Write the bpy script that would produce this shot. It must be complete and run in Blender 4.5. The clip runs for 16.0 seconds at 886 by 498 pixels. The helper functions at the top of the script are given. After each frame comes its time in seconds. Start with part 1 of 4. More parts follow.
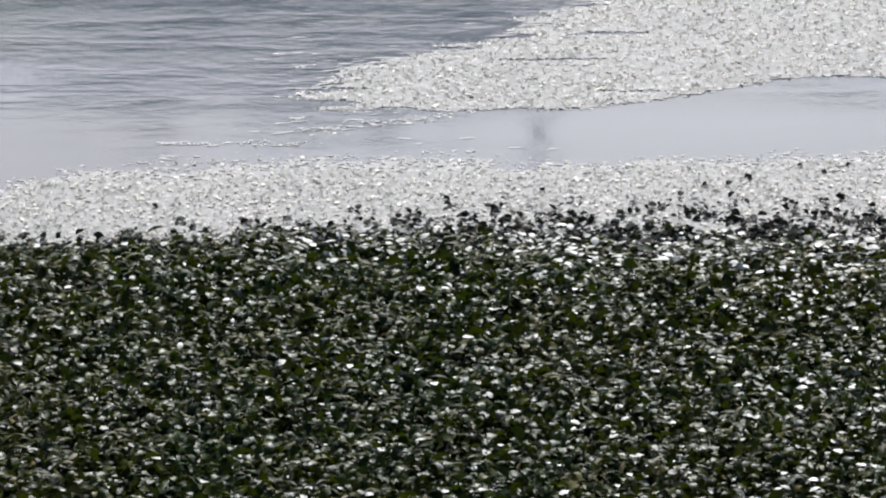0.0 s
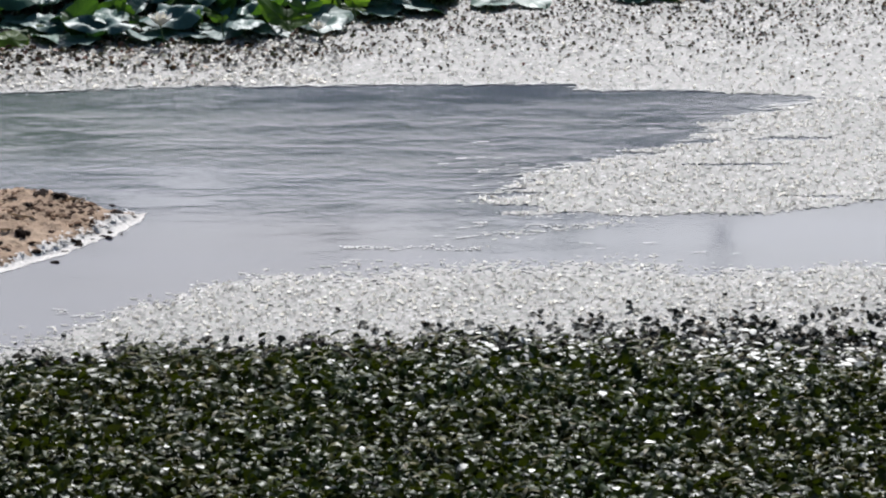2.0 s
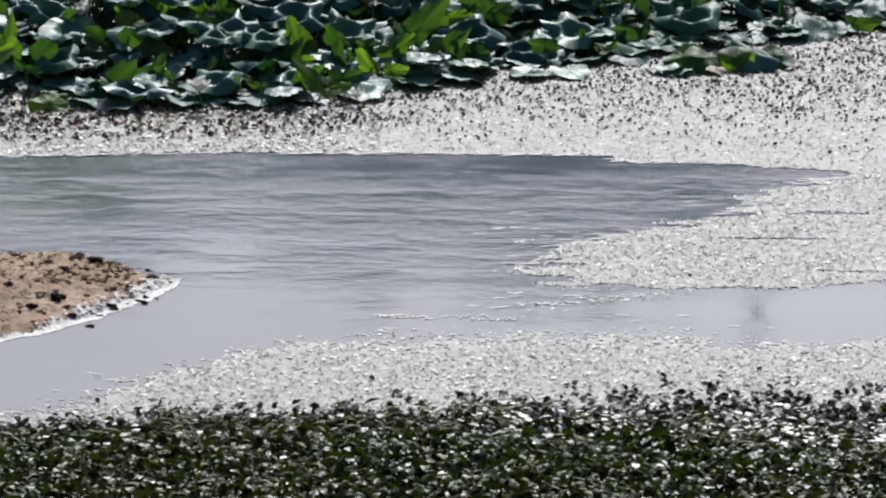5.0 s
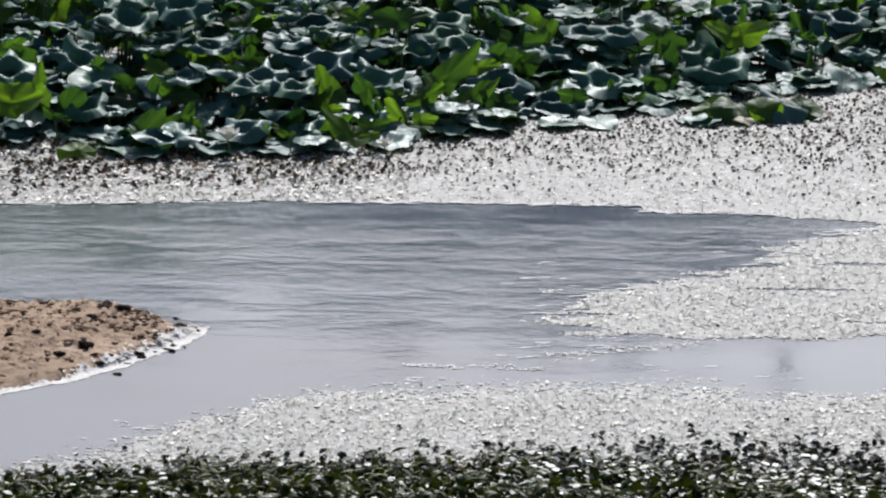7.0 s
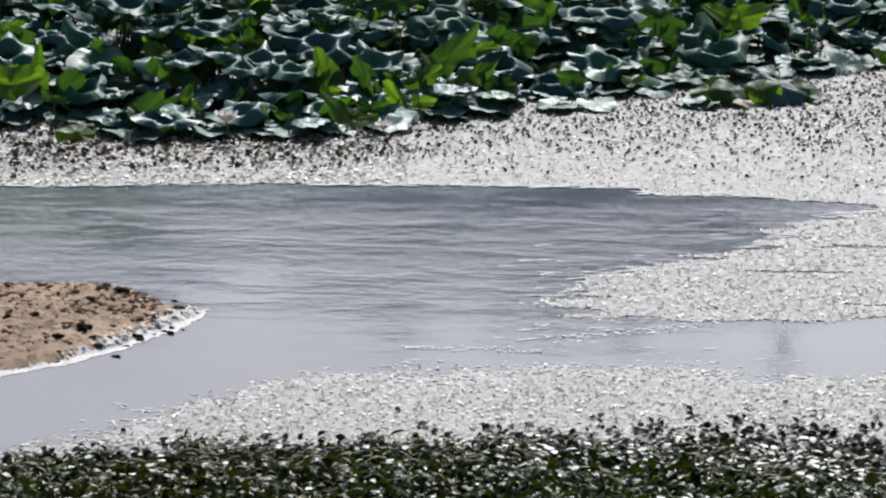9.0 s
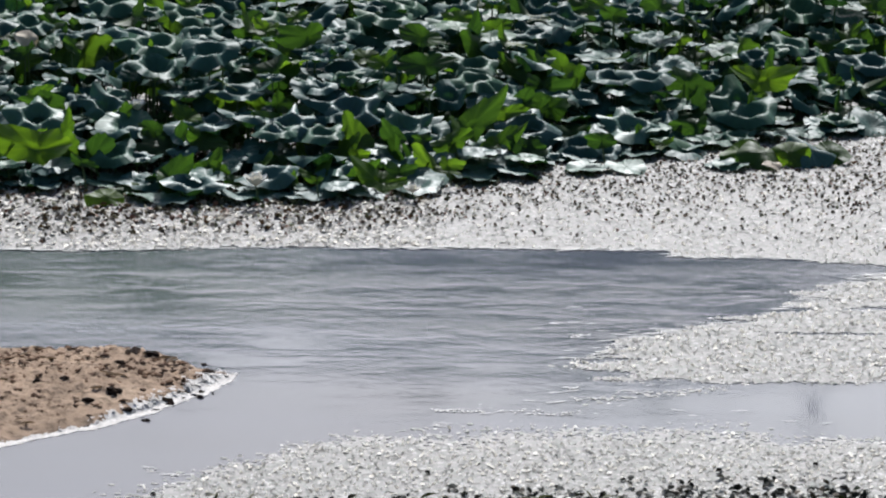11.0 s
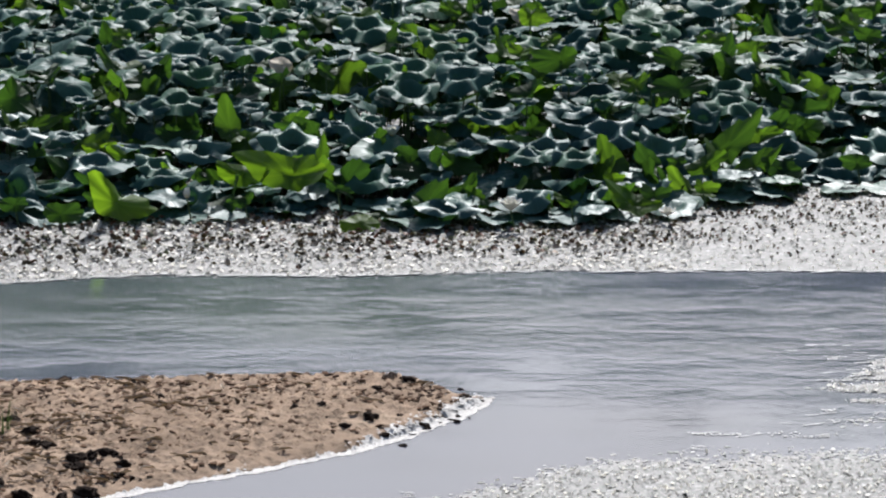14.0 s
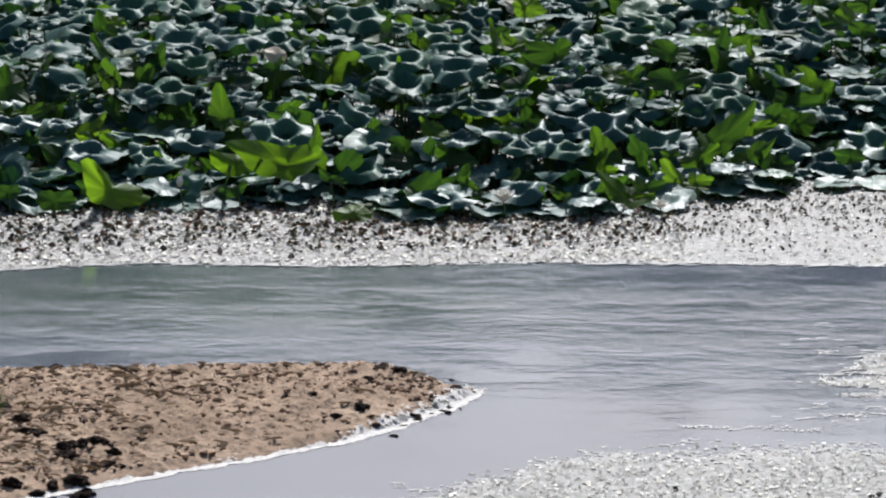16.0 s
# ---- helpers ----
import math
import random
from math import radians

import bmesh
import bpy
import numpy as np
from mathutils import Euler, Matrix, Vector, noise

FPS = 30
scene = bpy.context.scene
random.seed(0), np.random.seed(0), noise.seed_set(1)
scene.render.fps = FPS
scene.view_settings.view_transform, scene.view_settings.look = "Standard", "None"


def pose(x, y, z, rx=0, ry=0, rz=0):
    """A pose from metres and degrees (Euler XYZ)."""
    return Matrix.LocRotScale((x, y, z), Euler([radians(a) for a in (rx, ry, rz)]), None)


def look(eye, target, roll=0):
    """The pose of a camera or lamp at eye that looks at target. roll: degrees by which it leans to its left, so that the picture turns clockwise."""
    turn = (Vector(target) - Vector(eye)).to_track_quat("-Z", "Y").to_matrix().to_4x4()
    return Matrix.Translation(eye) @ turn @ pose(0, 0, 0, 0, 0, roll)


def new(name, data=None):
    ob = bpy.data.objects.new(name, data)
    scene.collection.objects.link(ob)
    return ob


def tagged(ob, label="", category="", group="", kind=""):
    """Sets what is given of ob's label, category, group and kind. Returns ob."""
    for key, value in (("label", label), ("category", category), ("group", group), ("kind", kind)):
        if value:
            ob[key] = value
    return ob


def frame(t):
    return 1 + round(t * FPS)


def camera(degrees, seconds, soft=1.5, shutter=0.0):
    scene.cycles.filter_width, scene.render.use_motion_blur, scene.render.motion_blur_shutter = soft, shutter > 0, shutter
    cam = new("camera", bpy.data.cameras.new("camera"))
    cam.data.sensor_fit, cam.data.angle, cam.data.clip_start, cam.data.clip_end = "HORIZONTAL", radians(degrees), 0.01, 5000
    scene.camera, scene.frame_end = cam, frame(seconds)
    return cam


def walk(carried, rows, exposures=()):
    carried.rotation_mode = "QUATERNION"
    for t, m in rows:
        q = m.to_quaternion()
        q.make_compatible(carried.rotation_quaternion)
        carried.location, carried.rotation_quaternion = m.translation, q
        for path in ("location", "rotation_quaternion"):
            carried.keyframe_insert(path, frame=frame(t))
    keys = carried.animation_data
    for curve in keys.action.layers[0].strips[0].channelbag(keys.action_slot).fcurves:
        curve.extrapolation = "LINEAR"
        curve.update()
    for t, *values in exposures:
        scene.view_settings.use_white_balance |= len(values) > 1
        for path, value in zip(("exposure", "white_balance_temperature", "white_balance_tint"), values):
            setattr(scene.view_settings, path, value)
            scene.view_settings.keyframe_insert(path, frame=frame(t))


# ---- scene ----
# A pond seen from a high bank: the camera stands still and pans and tilts by hand.
EYE = Vector((0.0, 0.0, 12.0))
# seconds, turn to the right, tilt, roll (degrees)
WALK = [
    (0.0, 5.492, -16.595, 0.756),
    (0.5, 4.318, -16.267, 0.314),
    (1.0, 3.727, -15.919, 0.333),
    (1.5, 3.517, -15.640, 0.402),
    (2.0, 3.442, -15.491, 0.362),
    (2.5, 3.435, -15.400, 0.498),
    (3.0, 3.313, -15.320, 0.658),
    (3.5, 3.327, -15.281, 0.815),
    (4.0, 3.304, -15.275, 0.679),
    (4.5, 3.172, -15.221, 0.911),
    (5.0, 3.036, -14.749, 1.119),
    (5.2, 3.043, -14.567, 1.168),
    (7.3, 2.699, -14.223, 1.285),
    (7.5, 2.727, -14.272, 1.291),
    (8.0, 2.802, -14.382, 1.288),
    (8.2, 2.797, -14.417, 1.280),
    (10.3, 2.518, -14.344, 1.233),
    (10.5, 2.481, -14.091, 1.139),
    (11.0, 2.395, -13.743, 1.039),
    (11.5, 2.356, -13.560, 0.946),
    (11.7, 1.800, -13.545, 0.700),
    (11.8, 1.260, -13.540, 0.590),
    (12.0, 0.621, -13.526, 0.405),
    (12.5, -0.007, -13.502, -0.009),
    (13.0, -0.348, -13.499, -0.211),
    (13.5, -0.438, -13.507, -0.158),
    (14.0, -0.430, -13.509, -0.092),
    (14.5, -0.437, -13.528, 0.139),
    (15.0, -0.561, -13.556, 0.223),
    (15.5, -0.313, -13.584, 0.388),
    (16.0, -0.347, -13.606, 0.403),
]


def aim(turn, tilt, roll):
    return Matrix.Translation(EYE) @ Euler((0, 0, radians(-turn))).to_matrix().to_4x4() @ pose(0, 0, 0, 90 + tilt) @ pose(0, 0, 0, 0, 0, roll)


cam = camera(9.5, 16.0, soft=2.2)
walk(cam, [(t, aim(a, b, c)) for t, a, b, c in WALK], exposures=[(0.0, 0.54, 6100, 9), (1.0, 0.50, 6100, 9), (8.0, 0.52, 6100, 9), (11.2, 0.51, 6100, 9), (12.5, 0.60, 6100, 9), (16.0, 0.59, 6100, 9)])

# ---- light: hazy sky, the sun in front of the camera ----
SUN_AZIMUTH, SUN_HEIGHT = 8.0, 40.0
world = bpy.data.worlds.new("sky")
scene.world = world
world.use_nodes = True
wn = world.node_tree.nodes
sky = wn.new("ShaderNodeTexSky")
sky.sky_type, sky.sun_disc = "NISHITA", False
sky.sun_elevation, sky.sun_rotation = radians(SUN_HEIGHT), radians(SUN_AZIMUTH)
sky.air_density, sky.dust_density, sky.ozone_density = 1.0, 3.5, 2.5
world.node_tree.links.new(sky.outputs[0], wn["Background"].inputs[0])
wn["Background"].inputs[1].default_value = 0.108
sun = new("sun", bpy.data.lights.new("sun", "SUN"))
sun.data.energy, sun.data.angle, sun.data.color = 5.0, radians(0.6), (1.0, 0.97, 0.93)
to_sun = Vector((math.sin(radians(SUN_AZIMUTH)) * math.cos(radians(SUN_HEIGHT)),
                 math.cos(radians(SUN_AZIMUTH)) * math.cos(radians(SUN_HEIGHT)), math.sin(radians(SUN_HEIGHT))))
sun.matrix_world = look(to_sun * 300, (0, 0, 0))


# ---- materials ----
class Nodes:
    """Short hand for a node material."""

    def __init__(self, name):
        self.mat = bpy.data.materials.new(name)
        self.mat.use_nodes = True
        self.tree = self.mat.node_tree
        self.bsdf = self.tree.nodes["Principled BSDF"]

    def add(self, kind, **values):
        n = self.tree.nodes.new(kind)
        for key, value in values.items():
            n.inputs[key.replace("_", " ")].default_value = value
        return n

    def link(self, a, b):
        self.tree.links.new(a, b)

    def set(self, **values):
        for key, value in values.items():
            self.bsdf.inputs[key.replace("_", " ")].default_value = value
        return self

    def coords(self, scale=(1, 1, 1), turn=0.0, source="Object"):
        c = self.add("ShaderNodeTexCoord")
        m = self.add("ShaderNodeMapping")
        m.inputs["Scale"].default_value = scale
        m.inputs["Rotation"].default_value = (0, 0, turn)
        self.link(c.outputs[source], m.inputs["Vector"])
        return m.outputs["Vector"]

    def noise(self, vector, scale, detail=4.0, rough=0.55):
        n = self.add("ShaderNodeTexNoise", Scale=scale, Detail=detail, Roughness=rough)
        self.link(vector, n.inputs["Vector"])
        return n.outputs["Fac"]

    def ramp(self, fac, stops):
        r = self.add("ShaderNodeValToRGB")
        while len(r.color_ramp.elements) < len(stops):
            r.color_ramp.elements.new(0.5)
        for e, (at, col) in zip(r.color_ramp.elements, stops):
            e.position, e.color = at, (*col, 1)
        self.link(fac, r.inputs["Fac"])
        return r.outputs["Color"]

    def mix(self, fac, a, b, mode="MIX"):
        n = self.tree.nodes.new("ShaderNodeMix")
        n.data_type, n.blend_type = "RGBA", mode
        for socket, v in ((n.inputs[0], fac), (n.inputs[6], a), (n.inputs[7], b)):
            if hasattr(v, "is_linked"):
                self.link(v, socket)
            else:
                socket.default_value = v if not isinstance(v, tuple) else (*v, 1)
        return n.outputs[2]

    def math(self, op, a, b=0.0):
        n = self.tree.nodes.new("ShaderNodeMath")
        n.operation = op
        for socket, v in zip(n.inputs, (a, b)):
            if hasattr(v, "is_linked"):
                self.link(v, socket)
            else:
                socket.default_value = v
        return n.outputs[0]

    def bump(self, height, strength, distance):
        n = self.add("ShaderNodeBump", Strength=strength, Distance=distance)
        self.link(height, n.inputs["Height"])
        self.link(n.outputs["Normal"], self.bsdf.inputs["Normal"])
        return n

    def colour(self, socket):
        self.link(socket, self.bsdf.inputs["Base Color"])
        return self

    def translucent(self, colour, amount):
        t = self.add("ShaderNodeBsdfTranslucent")
        if hasattr(colour, "is_linked"):
            self.link(colour, t.inputs["Color"])
        else:
            t.inputs["Color"].default_value = (*colour, 1)
        m = self.add("ShaderNodeMixShader")
        m.inputs[0].default_value = amount
        self.link(self.bsdf.outputs[0], m.inputs[1])
        self.link(t.outputs[0], m.inputs[2])
        self.link(m.outputs[0], self.tree.nodes["Material Output"].inputs["Surface"])
        return self


def water_material():
    k = Nodes("pond_water").set(Roughness=0.09, IOR=1.33)
    c = k.coords()
    silt = k.noise(k.coords((0.25, 1.2, 1)), 0.9, 3)
    # ripples are long across the view; wind roughens the far water most
    ripple = k.noise(k.coords((2.2, 1.0, 1), 0.10), 4.5, 5, 0.62)
    fine = k.noise(k.coords((1.4, 3.0, 1), -0.04), 4.0, 3, 0.5)
    patch = k.noise(k.coords((0.5, 1.3, 1), 0.13), 1.0, 5, 0.65)
    split = k.add("ShaderNodeSeparateXYZ")
    k.link(c, split.inputs[0])

    def between(socket, low, high):
        m = k.add("ShaderNodeMapRange", From_Min=low, From_Max=high)
        m.interpolation_type = "SMOOTHSTEP"
        k.link(split.outputs[socket], m.inputs["Value"])
        return m.outputs["Result"]

    # reflections painted in: greener beyond the spit, darker sky in front of it
    blue = k.ramp(silt, [(0.3, (0.046, 0.054, 0.067)), (0.7, (0.065, 0.073, 0.092))])
    green = k.ramp(silt, [(0.3, (0.048, 0.060, 0.058)), (0.7, (0.070, 0.082, 0.083))])
    # darker base colour in place of a dimmer mirrored sky
    clear = k.ramp(silt, [(0.3, (0.031, 0.033, 0.044)), (0.7, (0.042, 0.045, 0.060))])
    water = k.mix(k.math("MULTIPLY", between("X", 1.8, -1.2), between("Y", 45.2, 47.4)), blue, green)
    k.colour(k.mix(k.math("MULTIPLY", between("X", 3.6, 1.2), between("Y", 45.4, 43.2)), water, clear))
    # the lee of the mats: calm along the far edge and in the bay at its end
    far = k.math("ADD", k.math("MULTIPLY", between("Y", 43.4, 46.4), 0.75), 0.12)
    lee = k.math("MULTIPLY", k.math("SUBTRACT", 1.0, k.math("MULTIPLY", between("X", 0.5, 4.2), 0.05)), k.math("SUBTRACT", 1.0, k.math("MULTIPLY", between("Y", 47.6, 48.9), 0.55)))
    lee = k.math("MULTIPLY", lee, k.math("SUBTRACT", 1.0, k.math("MULTIPLY", k.math("MULTIPLY", between("Y", 46.3, 47.6), between("X", -0.6, -2.4)), 0.4)))
    gust = k.ramp(patch, [(0.42, (0, 0, 0)), (0.58, (1, 1, 1))])
    wind = k.math("MULTIPLY", k.math("MULTIPLY", k.math("ADD", k.math("MULTIPLY", gust, 0.8), 0.2), far), lee)
    height = k.math("MULTIPLY", k.math("ADD", ripple, k.math("MULTIPLY", fine, 0.15)), k.math("ADD", wind, 0.03))
    k.bump(height, 1.0, 0.0060)
    k.link(k.math("ADD", k.math("MULTIPLY", wind, 0.13), 0.055), k.bsdf.inputs["Roughness"])
    return k.mat


def leaf_material(name, stops, rough, clear, see, grain=30.0, spec=0.5, island=True, dark=0.55, broad=0.0, ribs=0.0, bloom=0.0):
    """A leaf: colour varies from leaf to leaf, light shines through."""
    k = Nodes(name).set(Roughness=rough)
    k.bsdf.inputs["Specular IOR Level"].default_value = spec
    if island:
        r = k.add("ShaderNodeNewGeometry").outputs["Random Per Island"]
    else:
        r = k.add("ShaderNodeObjectInfo").outputs["Random"]
    vein = k.noise(k.coords(), grain, 3)
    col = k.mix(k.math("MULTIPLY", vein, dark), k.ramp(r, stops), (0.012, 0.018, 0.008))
    if broad:
        tint = k.ramp(k.noise(k.coords((1, 0.5, 1)), broad, 3), [(0.38, (0.8, 1.05, 0.8)), (0.62, (1.5, 1.15, 0.6))])
        col = k.mix(1.0, col, tint, "MULTIPLY")
    k.colour(col)
    if bloom:
        k.set(Sheen_Weight=bloom, Sheen_Roughness=0.4, Sheen_Tint=(0.80, 0.95, 1.0, 1.0))
    if isinstance(clear, list):
        clear = k.ramp(r, clear)
    if ribs:
        split = k.add("ShaderNodeSeparateXYZ")
        k.link(k.coords(source="UV"), split.inputs[0])
        turn = k.math("ARCTAN2", split.outputs["Y"], split.outputs["X"])
        lines = k.ramp(k.math("SINE", k.math("MULTIPLY", turn, 11.0)), [(0.5, (0, 0, 0)), (0.95, (1, 1, 1))])
        crumple = k.noise(k.coords((1, 1, 1), source="UV"), 4.0, 4, 0.6)
        k.bump(k.math("ADD", k.math("MULTIPLY", lines, 0.6), k.math("MULTIPLY", crumple, 0.5)), 1.0, ribs)
        clear = k.mix(k.math("MULTIPLY", lines, 0.35), clear, k.mix(1.0, clear, (1.9, 1.7, 1.9), "MULTIPLY"))
    else:
        k.bump(vein, 0.35, 0.01)
    if see:
        k.translucent(clear, see)
    return k.mat


def sand_material():
    k = Nodes("wet_sand").set(Roughness=0.9)
    k.bsdf.inputs["Specular IOR Level"].default_value = 0.15
    c = k.coords()
    broad, grain = k.noise(c, 1.3, 5), k.noise(c, 60, 4)
    base = k.ramp(broad, [(0.3, (0.208, 0.141, 0.091)), (0.55, (0.312, 0.216, 0.144)), (0.8, (0.42, 0.312, 0.215))])
    clod = k.noise(k.coords((0.6, 0.75, 1)), 13, 5, 0.68)
    base = k.mix(k.ramp(clod, [(0.5, (0, 0, 0)), (0.64, (1, 1, 1))]), base, (0.10, 0.066, 0.040))
    k.colour(k.mix(k.math("MULTIPLY", grain, 0.55), base, (0.11, 0.072, 0.048)))
    k.bump(k.math("ADD", clod, k.math("MULTIPLY", grain, 0.3)), 0.8, 0.03)
    return k.mat


def plain_material(name, low, high, scale, rough, bump=0.5, depth=0.01, spec=0.3):
    k = Nodes(name).set(Roughness=rough)
    k.bsdf.inputs["Specular IOR Level"].default_value = spec
    c = k.coords()
    n, f = k.noise(c, scale, 5), k.noise(c, scale * 8, 3)
    k.colour(k.mix(k.math("MULTIPLY", f, 0.5), k.ramp(n, [(0.3, low), (0.7, high)]), low))
    k.bump(k.math("ADD", n, k.math("MULTIPLY", f, 0.4)), bump, depth)
    return k.mat


WATER = water_material()
SAND = sand_material()
EARTH = plain_material("bank_earth", (0.05, 0.06, 0.025), (0.14, 0.13, 0.06), 0.4, 0.95, 0.6, 0.05)
ROCK = plain_material("dark_wet_stone", (0.012, 0.007, 0.005), (0.045, 0.028, 0.019), 9, 0.9, 0.8, 0.03, 0.04)
CLOD = plain_material("dark_earth_clod", (0.026, 0.013, 0.008), (0.16, 0.088, 0.047), 5, 0.95, 0.6, 0.02, 0.1)
FOAM = plain_material("dried_foam", (0.40, 0.37, 0.335), (0.66, 0.62, 0.58), 22, 0.8, 0.8, 0.02)
SCUM = plain_material("pale_scum", (0.20, 0.192, 0.178), (0.32, 0.31, 0.29), 12, 0.6, 0.4, 0.01, 0.3)
STALK = plain_material("green_stalk", (0.04, 0.07, 0.02), (0.10, 0.14, 0.05), 20, 0.5)
PETAL = plain_material("white_petal", (0.62, 0.58, 0.48), (0.80, 0.78, 0.72), 25, 0.55, 0.2, 0.003)
HEART = plain_material("yellow_flower_heart", (0.45, 0.30, 0.04), (0.60, 0.45, 0.10), 30, 0.7, 0.3, 0.003)
BLADE = leaf_material("lotus_leaf", [(0.0, (0.038, 0.085, 0.078)), (0.5, (0.052, 0.108, 0.094)), (1.0, (0.060, 0.128, 0.081))],
                      0.46, (0.030, 0.095, 0.010), 0.14, 5.0, 0.125, False, 0.45, 0.0, 0.004, 0.058)
YOUNG_STOPS = [(0.0, (0.022, 0.052, 0.014)), (0.5, (0.034, 0.074, 0.016)), (1.0, (0.07, 0.125, 0.02))]
YOUNG_CLEAR = [(0.0, (0.027, 0.069, 0.007)), (0.6, (0.043, 0.100, 0.007)), (0.85, (0.073, 0.152, 0.007)), (1.0, (0.119, 0.225, 0.010))]
GREEN = leaf_material("young_lotus_leaf", YOUNG_STOPS, 0.5, YOUNG_CLEAR, 0.5, 5.0, 0.2, False, 0.4, 0.0, 0.005)
# brighter copy of the young leaf; its colour stands in for backlight
BRIGHT = leaf_material("sunlit_toned_lotus_leaf", [(0.0, (0.06, 0.11, 0.018)), (1.0, (0.09, 0.15, 0.02))], 0.5, [(0.0, (0.10, 0.20, 0.006)), (1.0, (0.15, 0.27, 0.008))], 0.55, 5.0, 0.2, False, 0.3, 0.0, 0.005)
YOUNG = leaf_material("young_lotus_leaf_far", YOUNG_STOPS, 0.5, YOUNG_CLEAR, 0.5, 5.0, 0.2, True, 0.4, 0.0, 0.005)
THICKET = leaf_material("lotus_leaf_far", [(0.0, (0.030, 0.074, 0.067)), (0.5, (0.041, 0.097, 0.081)), (1.0, (0.053, 0.117, 0.064))],
                        0.45, (0.030, 0.095, 0.010), 0.14, 5.0, 0.050, True, 0.62, 0.0, 0.004, 0.030)
WITHERED = leaf_material("withered_leaf", [(0.0, (0.40, 0.32, 0.22)), (1.0, (0.55, 0.48, 0.38))], 0.7, (0.5, 0.4, 0.2), 0.2, 12, 0.3, False)
# the top stops, from 0.92 up, paint white sun glints on single leaves
MAT = leaf_material("floating_leaf", [(0.0, (0.109, 0.105, 0.096)), (0.25, (0.168, 0.175, 0.150)), (0.55, (0.196, 0.178, 0.167)), (0.84, (0.214, 0.202, 0.191)), (0.92, (0.346, 0.328, 0.305)), (1.0, (0.491, 0.469, 0.446))],
                    0.56, (0.3, 0.34, 0.2), 0.08, 60, 0.16, True, 0.25)
CURLED = leaf_material("curled_leaf", [(0.0, (0.28, 0.27, 0.245)), (0.4, (0.40, 0.38, 0.355)), (1.0, (0.66, 0.635, 0.60))],
                       0.55, [(0.0, (0.48, 0.455, 0.40)), (1.0, (0.76, 0.73, 0.67))], 0.6, 60, 0.2, True, 0.12)
# near-white leaf colours in place of glints on the weed
GLINT = leaf_material("glint_weed_leaf", [(0.0, (0.10, 0.10, 0.075)), (0.5, (0.26, 0.25, 0.215)), (0.8, (0.40, 0.385, 0.345)), (1.0, (0.58, 0.56, 0.51))], 0.5, (0.3, 0.34, 0.2), 0.1, 60, 0.25, True, 0.25)
FILM = plain_material("duckweed_film", (0.165, 0.152, 0.142), (0.238, 0.222, 0.207), 16, 0.62, 0.6, 0.01, 0.18)
SPROUT = leaf_material("dark_sprout", [(0.0, (0.007, 0.008, 0.009)), (0.6, (0.018, 0.017, 0.016)), (0.85, (0.05, 0.035, 0.026)), (1.0, (0.12, 0.09, 0.065))],
                       0.6, (0.05, 0.05, 0.02), 0.04, 60, 0.03)
SHOOT = leaf_material("brown_shoot", [(0.0, (0.022, 0.020, 0.015)), (0.4, (0.050, 0.038, 0.026)), (0.55, (0.124, 0.068, 0.044)), (0.68, (0.169, 0.058, 0.036)), (0.8, (0.091, 0.111, 0.046)), (1.0, (0.390, 0.286, 0.208))],
                      0.6, (0.1, 0.07, 0.03), 0.08, 60, 0.15)
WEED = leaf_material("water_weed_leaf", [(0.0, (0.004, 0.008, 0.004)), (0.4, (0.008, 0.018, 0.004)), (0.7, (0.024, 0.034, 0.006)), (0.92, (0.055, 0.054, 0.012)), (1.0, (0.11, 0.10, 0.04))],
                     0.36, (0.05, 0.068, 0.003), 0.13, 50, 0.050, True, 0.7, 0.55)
RUNNER = leaf_material("weed_blade", [(0.0, (0.012, 0.020, 0.005)), (0.45, (0.035, 0.045, 0.010)), (0.75, (0.075, 0.072, 0.022)), (0.92, (0.15, 0.12, 0.06)), (1.0, (0.26, 0.23, 0.17))],
                       0.45, (0.07, 0.085, 0.006), 0.2, 50, 0.03, True, 0.5)
LITTER = leaf_material("dry_reed", [(0.0, (0.03, 0.019, 0.012)), (0.25, (0.12, 0.08, 0.048)), (0.5, (0.30, 0.22, 0.15)), (1.0, (0.52, 0.43, 0.33))], 0.7, (0.3, 0.2, 0.1), 0.1, 30, 0.2, True, 0.2)
CROWN = leaf_material("tree_leaf", [(0.0, (0.03, 0.06, 0.016)), (1.0, (0.06, 0.10, 0.03))], 0.6, (0.09, 0.16, 0.03), 0.35, 3, 0.2)
GRASS = leaf_material("grass_blade", [(0.0, (0.03, 0.05, 0.018)), (1.0, (0.075, 0.09, 0.04))], 0.6, (0.08, 0.12, 0.03), 0.2, 30, 0.2)


# ---- mesh helpers ----
def part(name, mesh, material, parent=None, label=""):
    """Links mesh data or a bmesh as one mesh object."""
    if not isinstance(mesh, bpy.types.Mesh):
        data = bpy.data.meshes.new(name)
        mesh.to_mesh(data)
        mesh.free()
        mesh = data
    if material and not mesh.materials:
        mesh.materials.append(material)
    ob = new(name, mesh)
    ob.parent = parent
    return tagged(ob, label)


